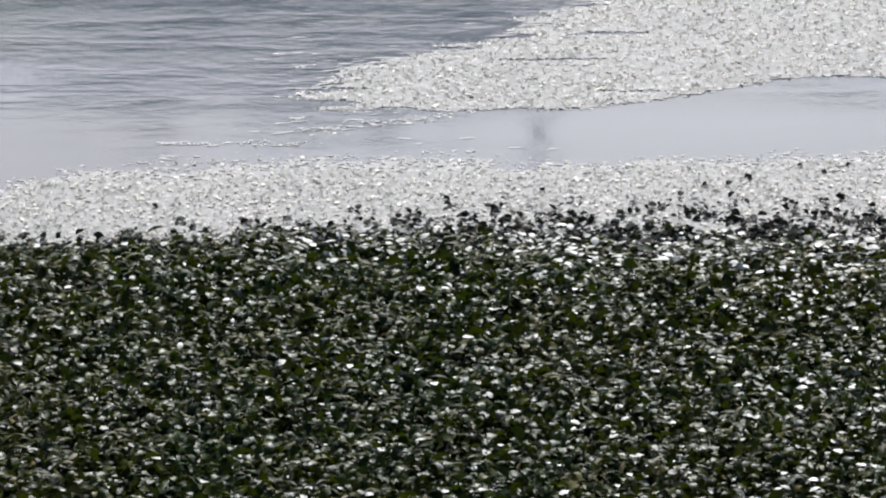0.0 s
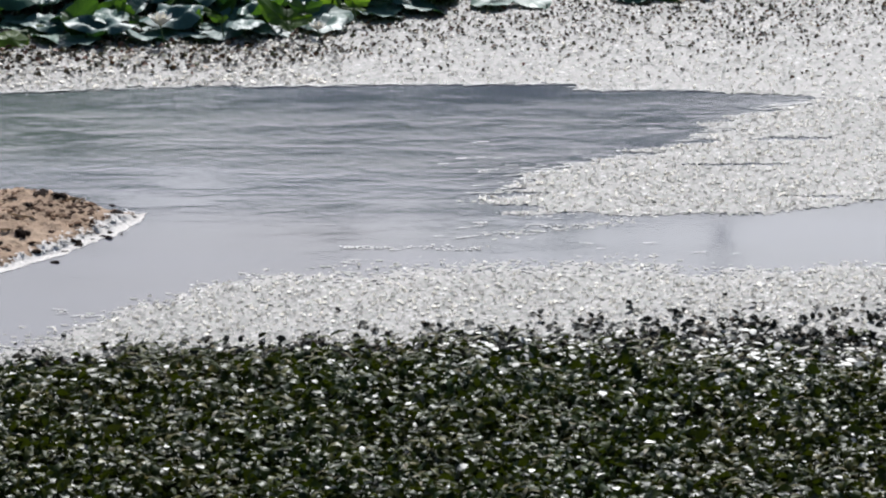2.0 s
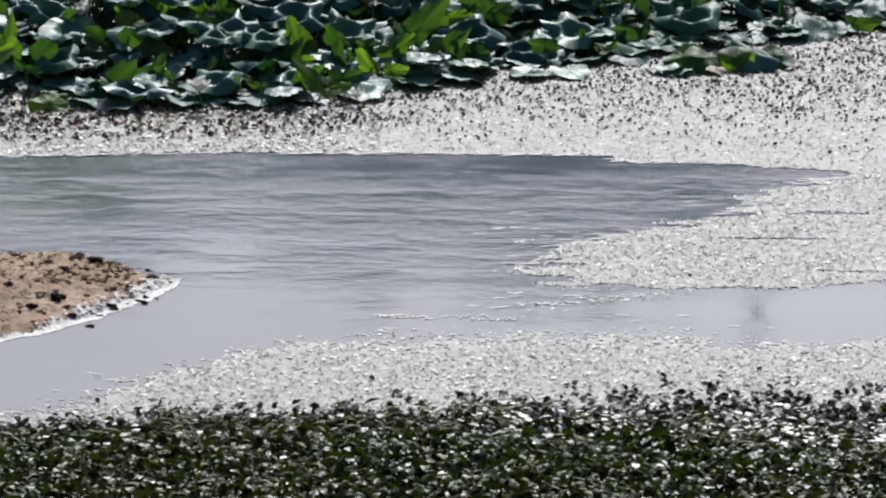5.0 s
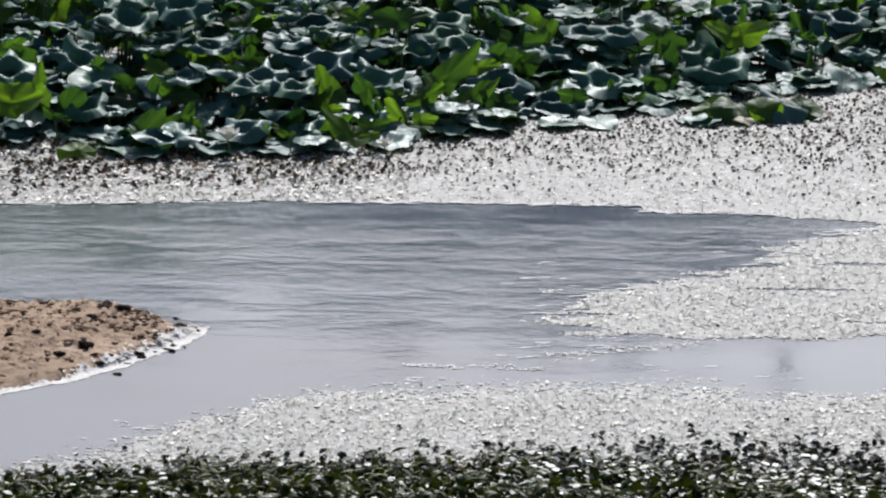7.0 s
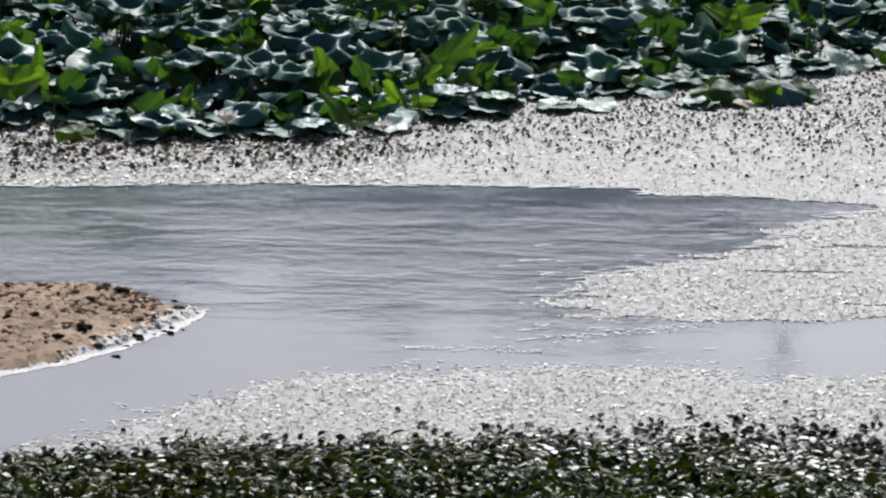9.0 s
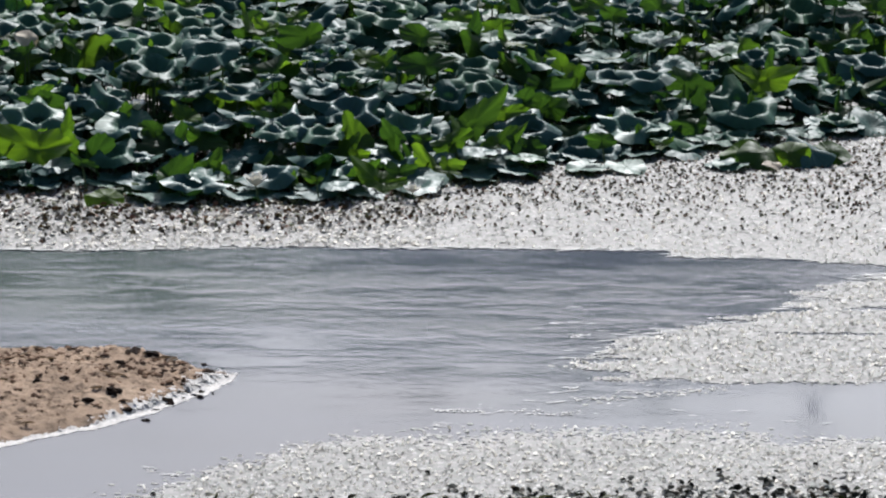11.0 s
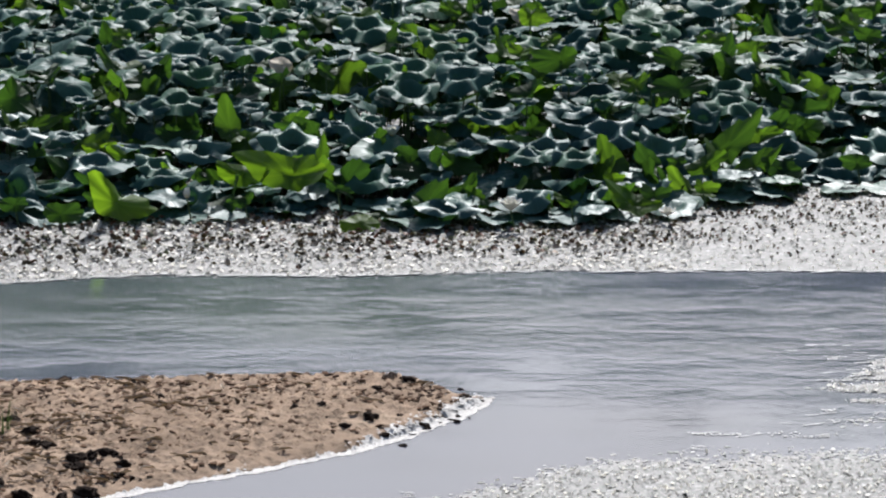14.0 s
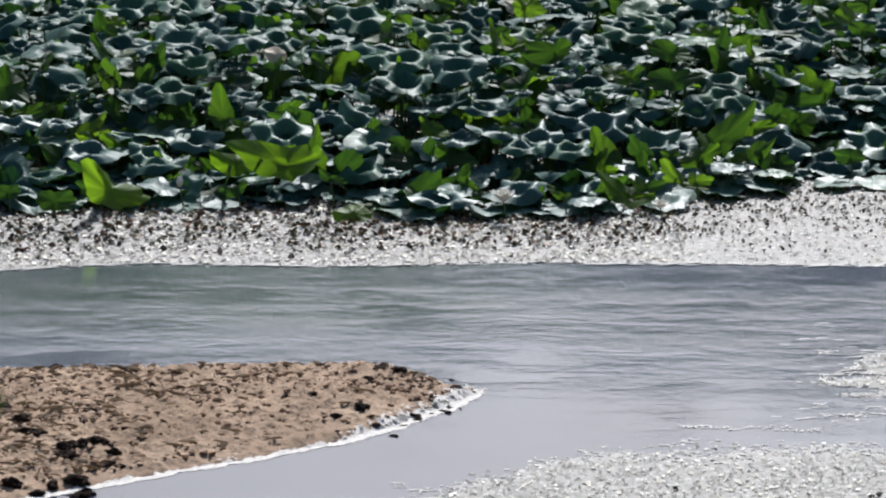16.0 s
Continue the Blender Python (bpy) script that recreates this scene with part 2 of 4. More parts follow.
def numpy_mesh(name, verts, faces, smooth=True, flat_map=None):
    """verts (n, 3); faces: list of (m, k) index arrays."""
    mesh = bpy.data.meshes.new(name)
    counts = np.concatenate([np.full(len(f), f.shape[1]) for f in faces])
    loops = np.concatenate([f.ravel() for f in faces]).astype(np.int32)
    mesh.vertices.add(len(verts))
    mesh.vertices.foreach_set("co", np.asarray(verts, np.float32).ravel())
    mesh.loops.add(len(loops))
    mesh.loops.foreach_set("vertex_index", loops)
    mesh.polygons.add(len(counts))
    mesh.polygons.foreach_set("loop_start", np.concatenate([[0], np.cumsum(counts)[:-1]]).astype(np.int32))
    mesh.polygons.foreach_set("use_smooth", np.full(len(counts), smooth))
    if flat_map is not None:
        mesh.uv_layers.new(name="leaf").data.foreach_set("uv", np.asarray(flat_map, np.float32)[loops].ravel())
    mesh.update(calc_edges=True)
    return mesh


def turns(yaw, tilt, way):
    """Rotation matrices: spin by yaw, then lean by tilt towards the heading way."""
    c, s, o, l = np.cos(yaw), np.sin(yaw), np.zeros_like(yaw), np.ones_like(yaw)
    spin = np.stack([c, -s, o, s, c, o, o, o, l], -1).reshape(-1, 3, 3)
    ax, ay = -np.sin(way), np.cos(way)
    c, s = np.cos(tilt), np.sin(tilt)
    lean = np.stack([c + ax * ax * (1 - c), ax * ay * (1 - c), ay * s, ax * ay * (1 - c), c + ay * ay * (1 - c), -ax * s, -ay * s, ax * s, c], -1).reshape(-1, 3, 3)
    return lean @ spin


def scatter(name, places, size, rot, shape, faces, smooth=False):
    """One mesh of many copies of a small shape."""
    n, k = len(places), len(shape)
    v = np.einsum("nij,kj->nki", rot, shape) * np.asarray(size)[:, None, None] + places[:, None, :]
    shift = (np.arange(n) * k)[:, None, None]
    return numpy_mesh(name, v.reshape(-1, 3), [(np.array(f)[None] + shift).reshape(-1, len(f[0])) for f in faces], smooth)


# a small leaf folded along its midrib
LEAF = np.array([(-0.5, 0, 0), (-0.2, 0.33, 0.05), (0.25, 0.3, 0.04), (0.5, 0, -0.05), (0.25, -0.3, 0.05), (-0.2, -0.33, 0.04)])
LEAF_FACES = [[(0, 3, 2, 1), (0, 5, 4, 3)]]
# a narrow weed leaf that arches over and droops at both ends
ARCH = np.array([(u, w * v, -0.9 * u * u + 0.12 * abs(v) * w) for u, w in ((-0.5, 0.05), (-0.2, 0.24), (0.15, 0.27), (0.5, 0.05)) for v in (-1, 0, 1)])
ARCH_FACES = [[(a, a + 3, a + 4, a + 1) for a in (0, 1, 3, 4, 6, 7)]]
rng = np.random.default_rng(4)


def wobble(x, y, scale, seed=0.0):
    """Smooth unevenness from -1 to 1 for arrays of places."""
    a = np.sin(x * scale + 1.7 * np.sin(y * scale * 0.7 + seed) + seed)
    b = np.sin(y * scale * 1.9 + 2.1 * np.sin(x * scale * 1.3 - seed) + 2 * seed)
    c = np.sin(x * scale * 3.1 + y * scale * 2.3 + 3 * seed + np.sin(y * scale * 4.1))
    return (a + b + 0.7 * c) / 2.7


def curve(points):
    xs, ys = zip(*points)
    return lambda x: np.interp(x, xs, ys)


# ---- the lines of the plan: x, y on the water ----
far_edge = curve([(-9, 48.3), (-4.5, 48.55), (-3.2, 48.9), (-1.4, 48.83), (0.2, 49.03), (2.6, 49.05), (4.15, 49.03), (4.25, 48.78), (5.4, 48.74), (5.6, 48.55), (6.6, 48.38), (12, 48.3)])
lotus_edge = curve([(-9, 51.2), (-4.7, 51.0), (-3.9, 50.85), (-3.2, 51.1), (-2.4, 51.3), (-1.7, 51.25), (-1.2, 51.05), (-0.3, 50.7), (0.8, 50.85), (1.7, 51.15), (2.5, 51.75), (3.0, 52.0), (3.3, 52.65), (4.5, 52.98), (5.9, 53.75), (7.3, 54.45), (12, 55.8)])
cove_low = curve([(3.0, 44.6), (3.4, 45.6), (4.4, 46.25), (4.9, 46.6), (5.5, 47.35), (5.8, 47.9), (6.5, 48.36), (12, 48.6)])
drift_low = curve([(3.0, 44.4), (3.3, 44.25), (4.7, 44.26), (5.65, 44.3), (6.3, 44.52), (7.0, 44.95), (7.5, 45.2), (12, 45.3)])
near_edge = curve([(-3.5, 38.5), (-1.2, 40.35), (-0.5, 40.95), (-0.15, 41.45), (0.35, 41.87), (1.05, 42.4), (1.7, 42.53), (3.0, 42.64), (4.4, 42.75), (4.6, 42.42), (6.7, 42.56), (7.8, 42.72), (12, 43.0)])
fore_edge = curve([(-6, 38.0), (-1.1, 39.55), (-0.25, 39.85), (1.3, 39.95), (2.4, 40.05), (3.5, 39.9), (4.9, 39.65), (7.5, 39.4), (12, 39.2)])
shore_near = curve([(-9, 36.6), (-3.46, 40.98), (-3.0, 41.36), (-2.1, 41.95), (-1.37, 42.48), (-0.95, 42.83), (-0.58, 43.27), (-0.25, 43.76), (0.0, 44.18), (0.1, 44.4)])
shore_crest = curve([(-9, 44.1), (-4.1, 44.27), (-2.7, 44.45), (-1.04, 44.62), (-0.61, 44.55), (-0.24, 44.27), (0.1, 44.15)])


def soft(a, b, v):
    u = np.clip((v - a) / (b - a), 0, 1)
    return u * u * (3 - 2 * u)


# ---- ground and water ----
def build_ground():
    ring = np.concatenate([np.arange(0, 130, 4.0), np.geomspace(135, 3200, 16)])
    turn = np.linspace(0, 2 * np.pi, 96, endpoint=False)
    r, a = np.meshgrid(ring, turn, indexing="ij")
    x, y = r * np.sin(a), 50 + r * np.cos(a)
    d = np.hypot(x, y - 50)
    z = -0.6 + 1.8 * soft(95, 115, d) + 0.25 * wobble(x, y, 0.05)
    bank = soft(22, 3, y) * soft(140, 60, np.abs(x))
    z = np.maximum(z, z + (10.4 - z) * bank)
    z += 0.05 * wobble(x, y, 0.9, 2.0)
    n, m = r.shape
    i, j = np.meshgrid(np.arange(n - 1), np.arange(m), indexing="ij")
    j2 = (j + 1) % m
    f = np.stack([i * m + j, (i + 1) * m + j, (i + 1) * m + j2, i * m + j2], -1).reshape(-1, 4)
    ob = part("ground", numpy_mesh("ground", np.stack([x, y, z], -1).reshape(-1, 3), [f]), EARTH)
    tagged(ob, "muddy pond bed rising to a grassy earth bank", "ground", kind="structure")


def build_water():
    bm = bmesh.new()
    bmesh.ops.create_grid(bm, x_segments=8, y_segments=8, size=118)
    bmesh.ops.translate(bm, verts=bm.verts, vec=(0, 50, 0))
    tagged(part("water", bm, WATER), "still grey pond water with faint wind ripples", "water", kind="structure")


build_ground()
build_water()


# ---- sand spit ----
def spit_height(x, y):
    near, crest = shore_near(x) + 0.02 * wobble(x, y, 5), shore_crest(x)
    inside = soft(-0.6, 0.25, y - near) * soft(0.75, 0.1, y - crest) * soft(0.30, 0.0, x)
    rise = soft(-0.1, 1.6, y - near) * (0.112 + 0.018 * wobble(x, y, 3.0, 1.0)) * (0.3 + 0.7 * soft(0.2, -1.1, x))
    z = -0.22 + 0.25 * inside + rise * inside
    return z + inside * (0.012 * wobble(x, y, 17, 0.4) + 0.010 * wobble(x, y, 41, 2.2) + 0.006 * wobble(x, y, 83, 1.2))


def build_spit():
    xs, ys = np.arange(-7.5, 0.6, 0.03), np.arange(37.2, 45.6, 0.036)
    x, y = np.meshgrid(xs, ys, indexing="ij")
    z = spit_height(x, y)
    z += rng.random(z.shape) ** 3 * 0.030 * soft(0.03, 0.10, z)
    n, m = x.shape
    idx = np.arange(n * m).reshape(n, m)
    f = np.stack([idx[:-1, :-1], idx[1:, :-1], idx[1:, 1:], idx[:-1, 1:]], -1).reshape(-1, 4)
    keep = (z.reshape(-1)[f] > -0.2).any(1)
    f = f[keep]
    used, inv = np.unique(f, return_inverse=True)
    v = np.stack([x, y, z], -1).reshape(-1, 3)[used]
    ob = part("sand_spit", numpy_mesh("sand_spit", v, [inv.reshape(-1, 4)]), SAND)
    tagged(ob, "low brown sand spit littered with clods in the pond", "sandbank", kind="structure")


build_spit()


# ---- floating leaf mats ----
def mat_cover(x, y):
    """How thickly small floating leaves lie, from 0 to 1."""
    e = 0.10 * wobble(x, y, 2.1, 0.7) + 0.05 * wobble(x, y, 9, 1.0)
    finger = wobble(x * 0.35, y * 3.2, 2.6, 1.3) + 0.5 * wobble(x * 0.8, y * 6.0, 3.0, 0.4)
    far = soft(-0.04, 0.05, y - far_edge(x) - 0.25 * e - 0.03 * finger * soft(3.0, 5.0, x))
    gap = 1 - 0.9 * soft(0.62, 0.85, wobble(x * 0.4, y * 5.0, 1.6, 2.4)) * soft(3.6, 4.2, x) * soft(6.6, 6.0, x)
    drift = soft(-0.08, 0.08, cove_low(x + 0.35 * finger) + 0.7 * e - y) * soft(-0.12, 0.10, y - drift_low(x) - e - 0.05 * finger) * soft(3.0, 3.5, x + 0.45 * finger) * gap
    feather = 0.42 + 0.2 * soft(1.0, 2.5, x) * soft(5.0, 4.0, x)
    near = soft(-feather, feather, near_edge(x) + 1.2 * e + 0.08 * finger - y) * soft(-1.2, -0.2, y - fore_edge(x) + 0.3 + 0.5 * e)
    loose = 0.03 * soft(3.0, 0.2, np.abs(x - 3.2)) * soft(0.9, 0.0, np.abs(y - 43.8 - 0.15 * wobble(x, y, 2, 4))) * soft(0.25, 0.8, wobble(x * 0.5, y * 2.5, 2.2, 3.0))
    thin = 0.04 * soft(3.0, 1.0, np.abs(x - 4.0)) * soft(0.55, 0.1, np.abs(y - 43.75)) * soft(0.1, 0.7, wobble(x * 0.6, y * 3.0, 2.0, 5.0))
    strip = 0.55 * soft(0.17, 0.02, np.abs(y - 43.62 - 0.42 * (x - 3.15) - 0.06 * finger)) * soft(3.0, 3.2, x) * soft(4.5, 4.2, x)
    return np.maximum.reduce([far, drift, near, loose, thin, strip])


def floating_leaves(name, label, x0, x1, y0, y1, per_metre, cover):
    n = int((x1 - x0) * (y1 - y0) * per_metre)
    x, y = rng.uniform(x0, x1, n), rng.uniform(y0, y1, n)
    dense = cover(x, y)
    keep = rng.random(n) < dense ** 2.2
    x, y, dense = x[keep], y[keep], dense[keep]
    n = len(x)
    size = 0.024 + 0.055 * rng.random(n) ** 1.5
    tilt = np.where(rng.random(n) < 0.05, rng.uniform(0.15, 0.4, n), np.abs(rng.normal(0, 0.075, n))) * soft(0.55, 0.95, dense)
    z = 0.001 + 0.003 * soft(0.5, 0.9, dense) + 0.0025 * rng.random(n)
    rot = turns(rng.uniform(0, 6.28, n), tilt, rng.uniform(0, 6.28, n))
    ob = part(name, scatter(name, np.stack([x, y, z], -1), size, rot, LEAF * (1, 1, 0.4), LEAF_FACES), MAT)
    tagged(ob, label, "floating leaves", kind="stuff")


def duckweed_film(name, label, x0, x1, y0, y1):
    """The closed skin of tiny duckweed on which the leaves lie, a ragged thin sheet."""
    step = 0.045
    xs, ys = np.arange(x0, x1, step), np.arange(y0, y1, step)
    x, y = np.meshgrid(xs, ys, indexing="ij")
    x, y = x + rng.uniform(-0.012, 0.012, x.shape), y + rng.uniform(-0.012, 0.012, x.shape)
    z = 0.003 + 0.001 * wobble(x, y, 6, 2) + rng.uniform(0, 0.003, x.shape)
    n, m = x.shape
    idx = np.arange(n * m).reshape(n, m)
    f = np.stack([idx[:-1, :-1], idx[1:, :-1], idx[1:, 1:], idx[:-1, 1:]], -1).reshape(-1, 4)
    cover = mat_cover(x, y).reshape(-1)[f].mean(1)
    f = f[cover > 0.5 + 0.45 * rng.random(len(f))]
    used, inv = np.unique(f, return_inverse=True)
    ob = part(name, numpy_mesh(name, np.stack([x, y, z], -1).reshape(-1, 3)[used], [inv.reshape(-1, 4)]), FILM)
    tagged(ob, label, "duckweed", kind="stuff")


duckweed_film("duckweed_film", "pale skin of duckweed between pond and lotus", -7, 10.5, 48.2, 56.5)
duckweed_film("duckweed_drift", "pale skin of duckweed drifting on the pond", 2.6, 10.0, 43.2, 48.45)
duckweed_film("duckweed_fringe", "pale skin of duckweed beside the water weed", -4.0, 10.0, 38.8, 43.2)


floating_leaves("floating_leaf_mat", "pale floating leaf mat below the lotus bed", -7, 10.5, 48.2, 55.5, 760, lambda x, y: mat_cover(x, y) * (y > 48))
floating_leaves("floating_leaf_drift", "pale drift of small floating leaves on the pond", 2.6, 10.0, 43.2, 48.45, 1500, lambda x, y: np.where(y < 48.45, mat_cover(x, y), 0) * (y > 43.2))
floating_leaves("floating_leaf_fringe", "pale fringe of small floating leaves along the water weed", -4.0, 10.0, 38.5, 43.2, 1900, mat_cover)


def curled_leaves(name, label, x0, x1, y0, y1, per_metre, small=0.018, large=0.048, lean=1.25):
    """Small pale leaves that curl up out of the mat; the light comes through them."""
    n = int((x1 - x0) * (y1 - y0) * per_metre)
    x, y = rng.uniform(x0, x1, n), rng.uniform(y0, y1, n)
    keep = rng.random(n) < mat_cover(x, y) ** 3
    x, y = x[keep], y[keep]
    n = len(x)
    size = rng.uniform(small, large, n)
    rot = turns(rng.uniform(0, 6.28, n), rng.uniform(0.3 * lean, lean, n), rng.uniform(0, 6.28, n))
    ob = part(name, scatter(name, np.stack([x, y, 0.006 + 0.25 * size], -1), size, rot, LEAF * (1, 1, 2.5), LEAF_FACES), CURLED)
    tagged(ob, label, "floating leaves", kind="stuff")


curled_leaves("curled_leaf_mat", "pale curled leaves standing up from the far leaf mat", 2.0, 10.5, 48.2, 55.5, 75)
curled_leaves("curled_leaf_mat", "pale curled leaves standing up among brown shoots", -7, 2.0, 48.2, 53.0, 190, 0.032, 0.064, 0.8)
curled_leaves("curled_leaf_drift", "pale curled leaves standing up from the drift", 2.6, 10.0, 43.2, 48.45, 170)
curled_leaves("curled_leaf_fringe", "pale curled leaves standing up beside the weed", -4.0, 10.0, 38.8, 43.2, 210)


# middle and half length of the longer lines of scum
STREAKS = [(2.26, 43.27, 0.52), (1.81, 42.86, 0.07), (3.14, 45.81, 0.13), (3.52, 45.48, 0.15), (3.08, 44.99, 0.10), (3.12, 44.7, 0.15),
           (3.6, 43.92, 0.27), (2.97, 44.01, 0.07), (-0.39, 41.28, 0.16), (-0.57, 41.45, 0.07), (2.85, 43.2, 0.33), (1.84, 43.27, 0.07), (3.1, 43.68, 0.19)]


def build_streaks():
    """Thin lines of scum and loose leaves on the open water."""
    places, sizes = [], []
    for x, y, half in STREAKS:
        n = int(70 * half)
        u = rng.normal(0, 0.45, n)
        places.append(np.stack([x + u * half, y + rng.normal(0, 0.022, n) + 0.03 * np.sin(u * 4), np.full(n, 0.003)], -1))
        sizes.append(rng.uniform(0.02, 0.05, n))
    lines = [(x + u * half, y + v) for x, y, half in STREAKS for u, v in zip(np.random.default_rng(5).normal(0, 0.5, int(4 + 34 * half)), np.random.default_rng(6).normal(0, 0.028, int(4 + 34 * half)))]
    # short smears of scum left of the drift and along the water's edge of the mats
    g = np.random.default_rng(21)
    sx, sy = g.uniform(1.2, 6.2, 1500), g.uniform(42.9, 46.6, 1500)
    near = soft(0.9, 0.0, np.abs(sx - 3.4 - 0.5 * (45.3 - sy) * (sy < 45))) * soft(-0.1, 0.5, wobble(sx * 0.5, sy * 2.2, 2.6, 3.0))
    low = soft(0.5, 0.1, np.abs(sy - 43.65 - 0.12 * wobble(sx, sy, 1.5, 4))) * soft(1.8, 2.6, sx) * soft(5.5, 4.4, sx)
    keep = g.random(1500) < 0.42 * np.maximum(near, 0.3 * low)
    lx, ly = np.array(lines).T
    wx, wy = g.uniform(2.6, 6.6, 150), g.uniform(45.2, 48.0, 150)
    keep_w = (wy > cove_low(wx) + 0.1) & (wy < far_edge(wx) - 0.15) & (wobble(wx * 0.4, wy * 2, 2.0, 1.0) > 0.1)
    lx, ly = np.concatenate([lx, wx[keep_w]]), np.concatenate([ly, wy[keep_w]])
    sx, sy = np.concatenate([sx[keep], lx]), np.concatenate([sy[keep], ly])
    ex = g.uniform(-6.5, 6.0, 520)
    ex = ex[wobble(ex, ex * 0.2, 1.7, 2) > -0.35]
    ey = far_edge(ex) + 0.01 + g.normal(0, 0.03, len(ex))
    cx = g.uniform(3.2, 7.0, 150)
    cy = cove_low(cx) + g.normal(0, 0.08, 150)
    smear = np.concatenate([np.stack([sx, sy, 0 * sx + 0.004], -1), np.stack([ex, ey, 0 * ex + 0.006], -1), np.stack([cx, cy, 0 * cx + 0.006], -1)])
    long = np.concatenate([0.03 + 0.16 * g.random(len(sx)) ** 3.0, g.uniform(0.08, 0.3, len(ex)), g.uniform(0.06, 0.26, 150)])
    p = np.concatenate(places)
    n = len(p)
    p[:, 2] += rng.uniform(0, 0.003, n)
    smear[:, 2] += g.uniform(0, 0.003, len(smear))
    stretch = np.concatenate([np.tile(LEAF[None] * (1, 1, 1), (n, 1, 1)) * np.concatenate(sizes)[:, None, None],
                              LEAF[None] * (1, 0.14, 0.1) * long[:, None, None]])
    rot = turns(np.concatenate([rng.uniform(0, 6.28, n), g.normal(0.08, 0.16, len(smear))]), np.abs(np.concatenate([rng.normal(0, 0.05, n), np.zeros(len(smear))])), rng.uniform(0, 6.28, n + len(smear)))
    v = np.einsum("nij,nkj->nki", rot, stretch) + np.concatenate([p, smear])[:, None, :]
    shift = (np.arange(len(v)) * len(LEAF))[:, None, None]
    ob = part("floating_scum", numpy_mesh("floating_scum", v.reshape(-1, 3), [(np.array(LEAF_FACES[0])[None] + shift).reshape(-1, 4)], False), SCUM)
    tagged(ob, "thin pale streaks of scum on open water", "floating scum", kind="stuff")


build_streaks()


def build_sprouts():
    """Small dark shoots that stand out of the far mat, thickest near the lotus."""
    n = 34000
    x, y = rng.uniform(-7, 10.5, n), rng.uniform(48.6, 55.0, n)
    edge, bank = far_edge(x), lotus_edge(x)
    u = (y - edge) / (bank - edge)
    p = soft(0.18, 0.75, u + 0.12 * wobble(x, y, 3, 1) + 0.12 * soft(1.0, -1.5, x)) * (0.55 - 0.09 * soft(3.0, 0.0, x)) + 0.05 * soft(0.08, 0.2, u) * soft(1.5, 4.0, x)
    keep = rng.random(n) < p
    x, y = x[keep], y[keep]
    n = len(x)
    size = rng.uniform(0.046, 0.086, n) * (1 - 0.40 * soft(0.5, 3.0, x))
    place = np.stack([x, y, 0.012 + size * 0.28], -1)
    rot = turns(rng.uniform(0, 6.28, n), rng.uniform(0.3, 1.2, n), rng.uniform(0, 6.28, n))
    ob = part("dark_shoots", scatter("dark_shoots", place, size, rot, ARCH * (1, 1.35, 1), ARCH_FACES, True), SHOOT)
    tagged(ob, "small dark shoots standing in the pale leaf mat", "water plants", kind="stuff")


build_sprouts()


def build_weed():
    """The dark leafy weed in front."""
    x0, x1, y0, y1 = -3.6, 9.6, 32.8, 42.0
    n = int((x1 - x0) * (y1 - y0) * 1000)
    x, y = rng.uniform(x0, x1, n), rng.uniform(y0, y1, n)
    e = fore_edge(x) + 0.22 * wobble(x, y, 2.4, 1.0) - y
    width = 0.35 + 0.65 * soft(1.0, 6.0, x)
    clump = soft(-0.15, 0.55, wobble(x, y, 7.5, 2.0) + 0.4 * wobble(x, y, 17, 5.0))
    inside = soft(-0.15, 0.25, e)
    fringe = soft(-1.25, 0.1, e / width) * clump * 0.55
    keep = rng.random(n) < np.maximum(inside * (0.72 + 0.28 * clump), fringe)
    x, y, e = x[keep], y[keep], e[keep]
    n = len(x)
    size = rng.uniform(0.055, 0.14, n)
    hump = np.clip(0.45 + 0.35 * wobble(x, y, 4.5, 3.0) + 0.75 * wobble(x, y, 21, 1.0), 0, 1)
    z = 0.02 + rng.random(n) ** 0.6 * (0.02 + 0.27 * hump) * (0.25 + 0.75 * soft(-0.2, 1.2, e))
    rot = turns(rng.uniform(0, 6.28, n), np.abs(rng.normal(0.6, 0.42, n)), rng.uniform(0, 6.28, n))
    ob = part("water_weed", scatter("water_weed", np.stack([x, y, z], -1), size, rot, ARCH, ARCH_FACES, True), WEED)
    tagged(ob, "dense dark green water weed with glinting leaves", "water weed", kind="stuff")


build_weed()


def build_weed_blades():
    """Narrow blades and runners, green to straw, that lie over the weed."""
    n = 26000
    x, y = rng.uniform(-3.6, 9.6, n), rng.uniform(32.8, 40.6, n)
    keep = (y < fore_edge(x) + 0.1) & (wobble(x, y, 3.0, 6.0) + 0.6 * rng.normal(0, 1, n) > 0.1)
    x, y = x[keep], y[keep]
    n = len(x)
    rot = turns(rng.normal(0.0, 0.9, n), np.abs(rng.normal(0.25, 0.3, n)), rng.uniform(0, 6.28, n))
    place = np.stack([x, y, rng.uniform(0.10, 0.24, n)], -1)
    ob = part("weed_blades", scatter("weed_blades", place, rng.uniform(0.07, 0.17, n), rot, ARCH * (1, 0.4, 0.5), ARCH_FACES, True), RUNNER)
    tagged(ob, "narrow olive and straw blades over dark weed", "water weed", kind="stuff")


build_weed_blades()


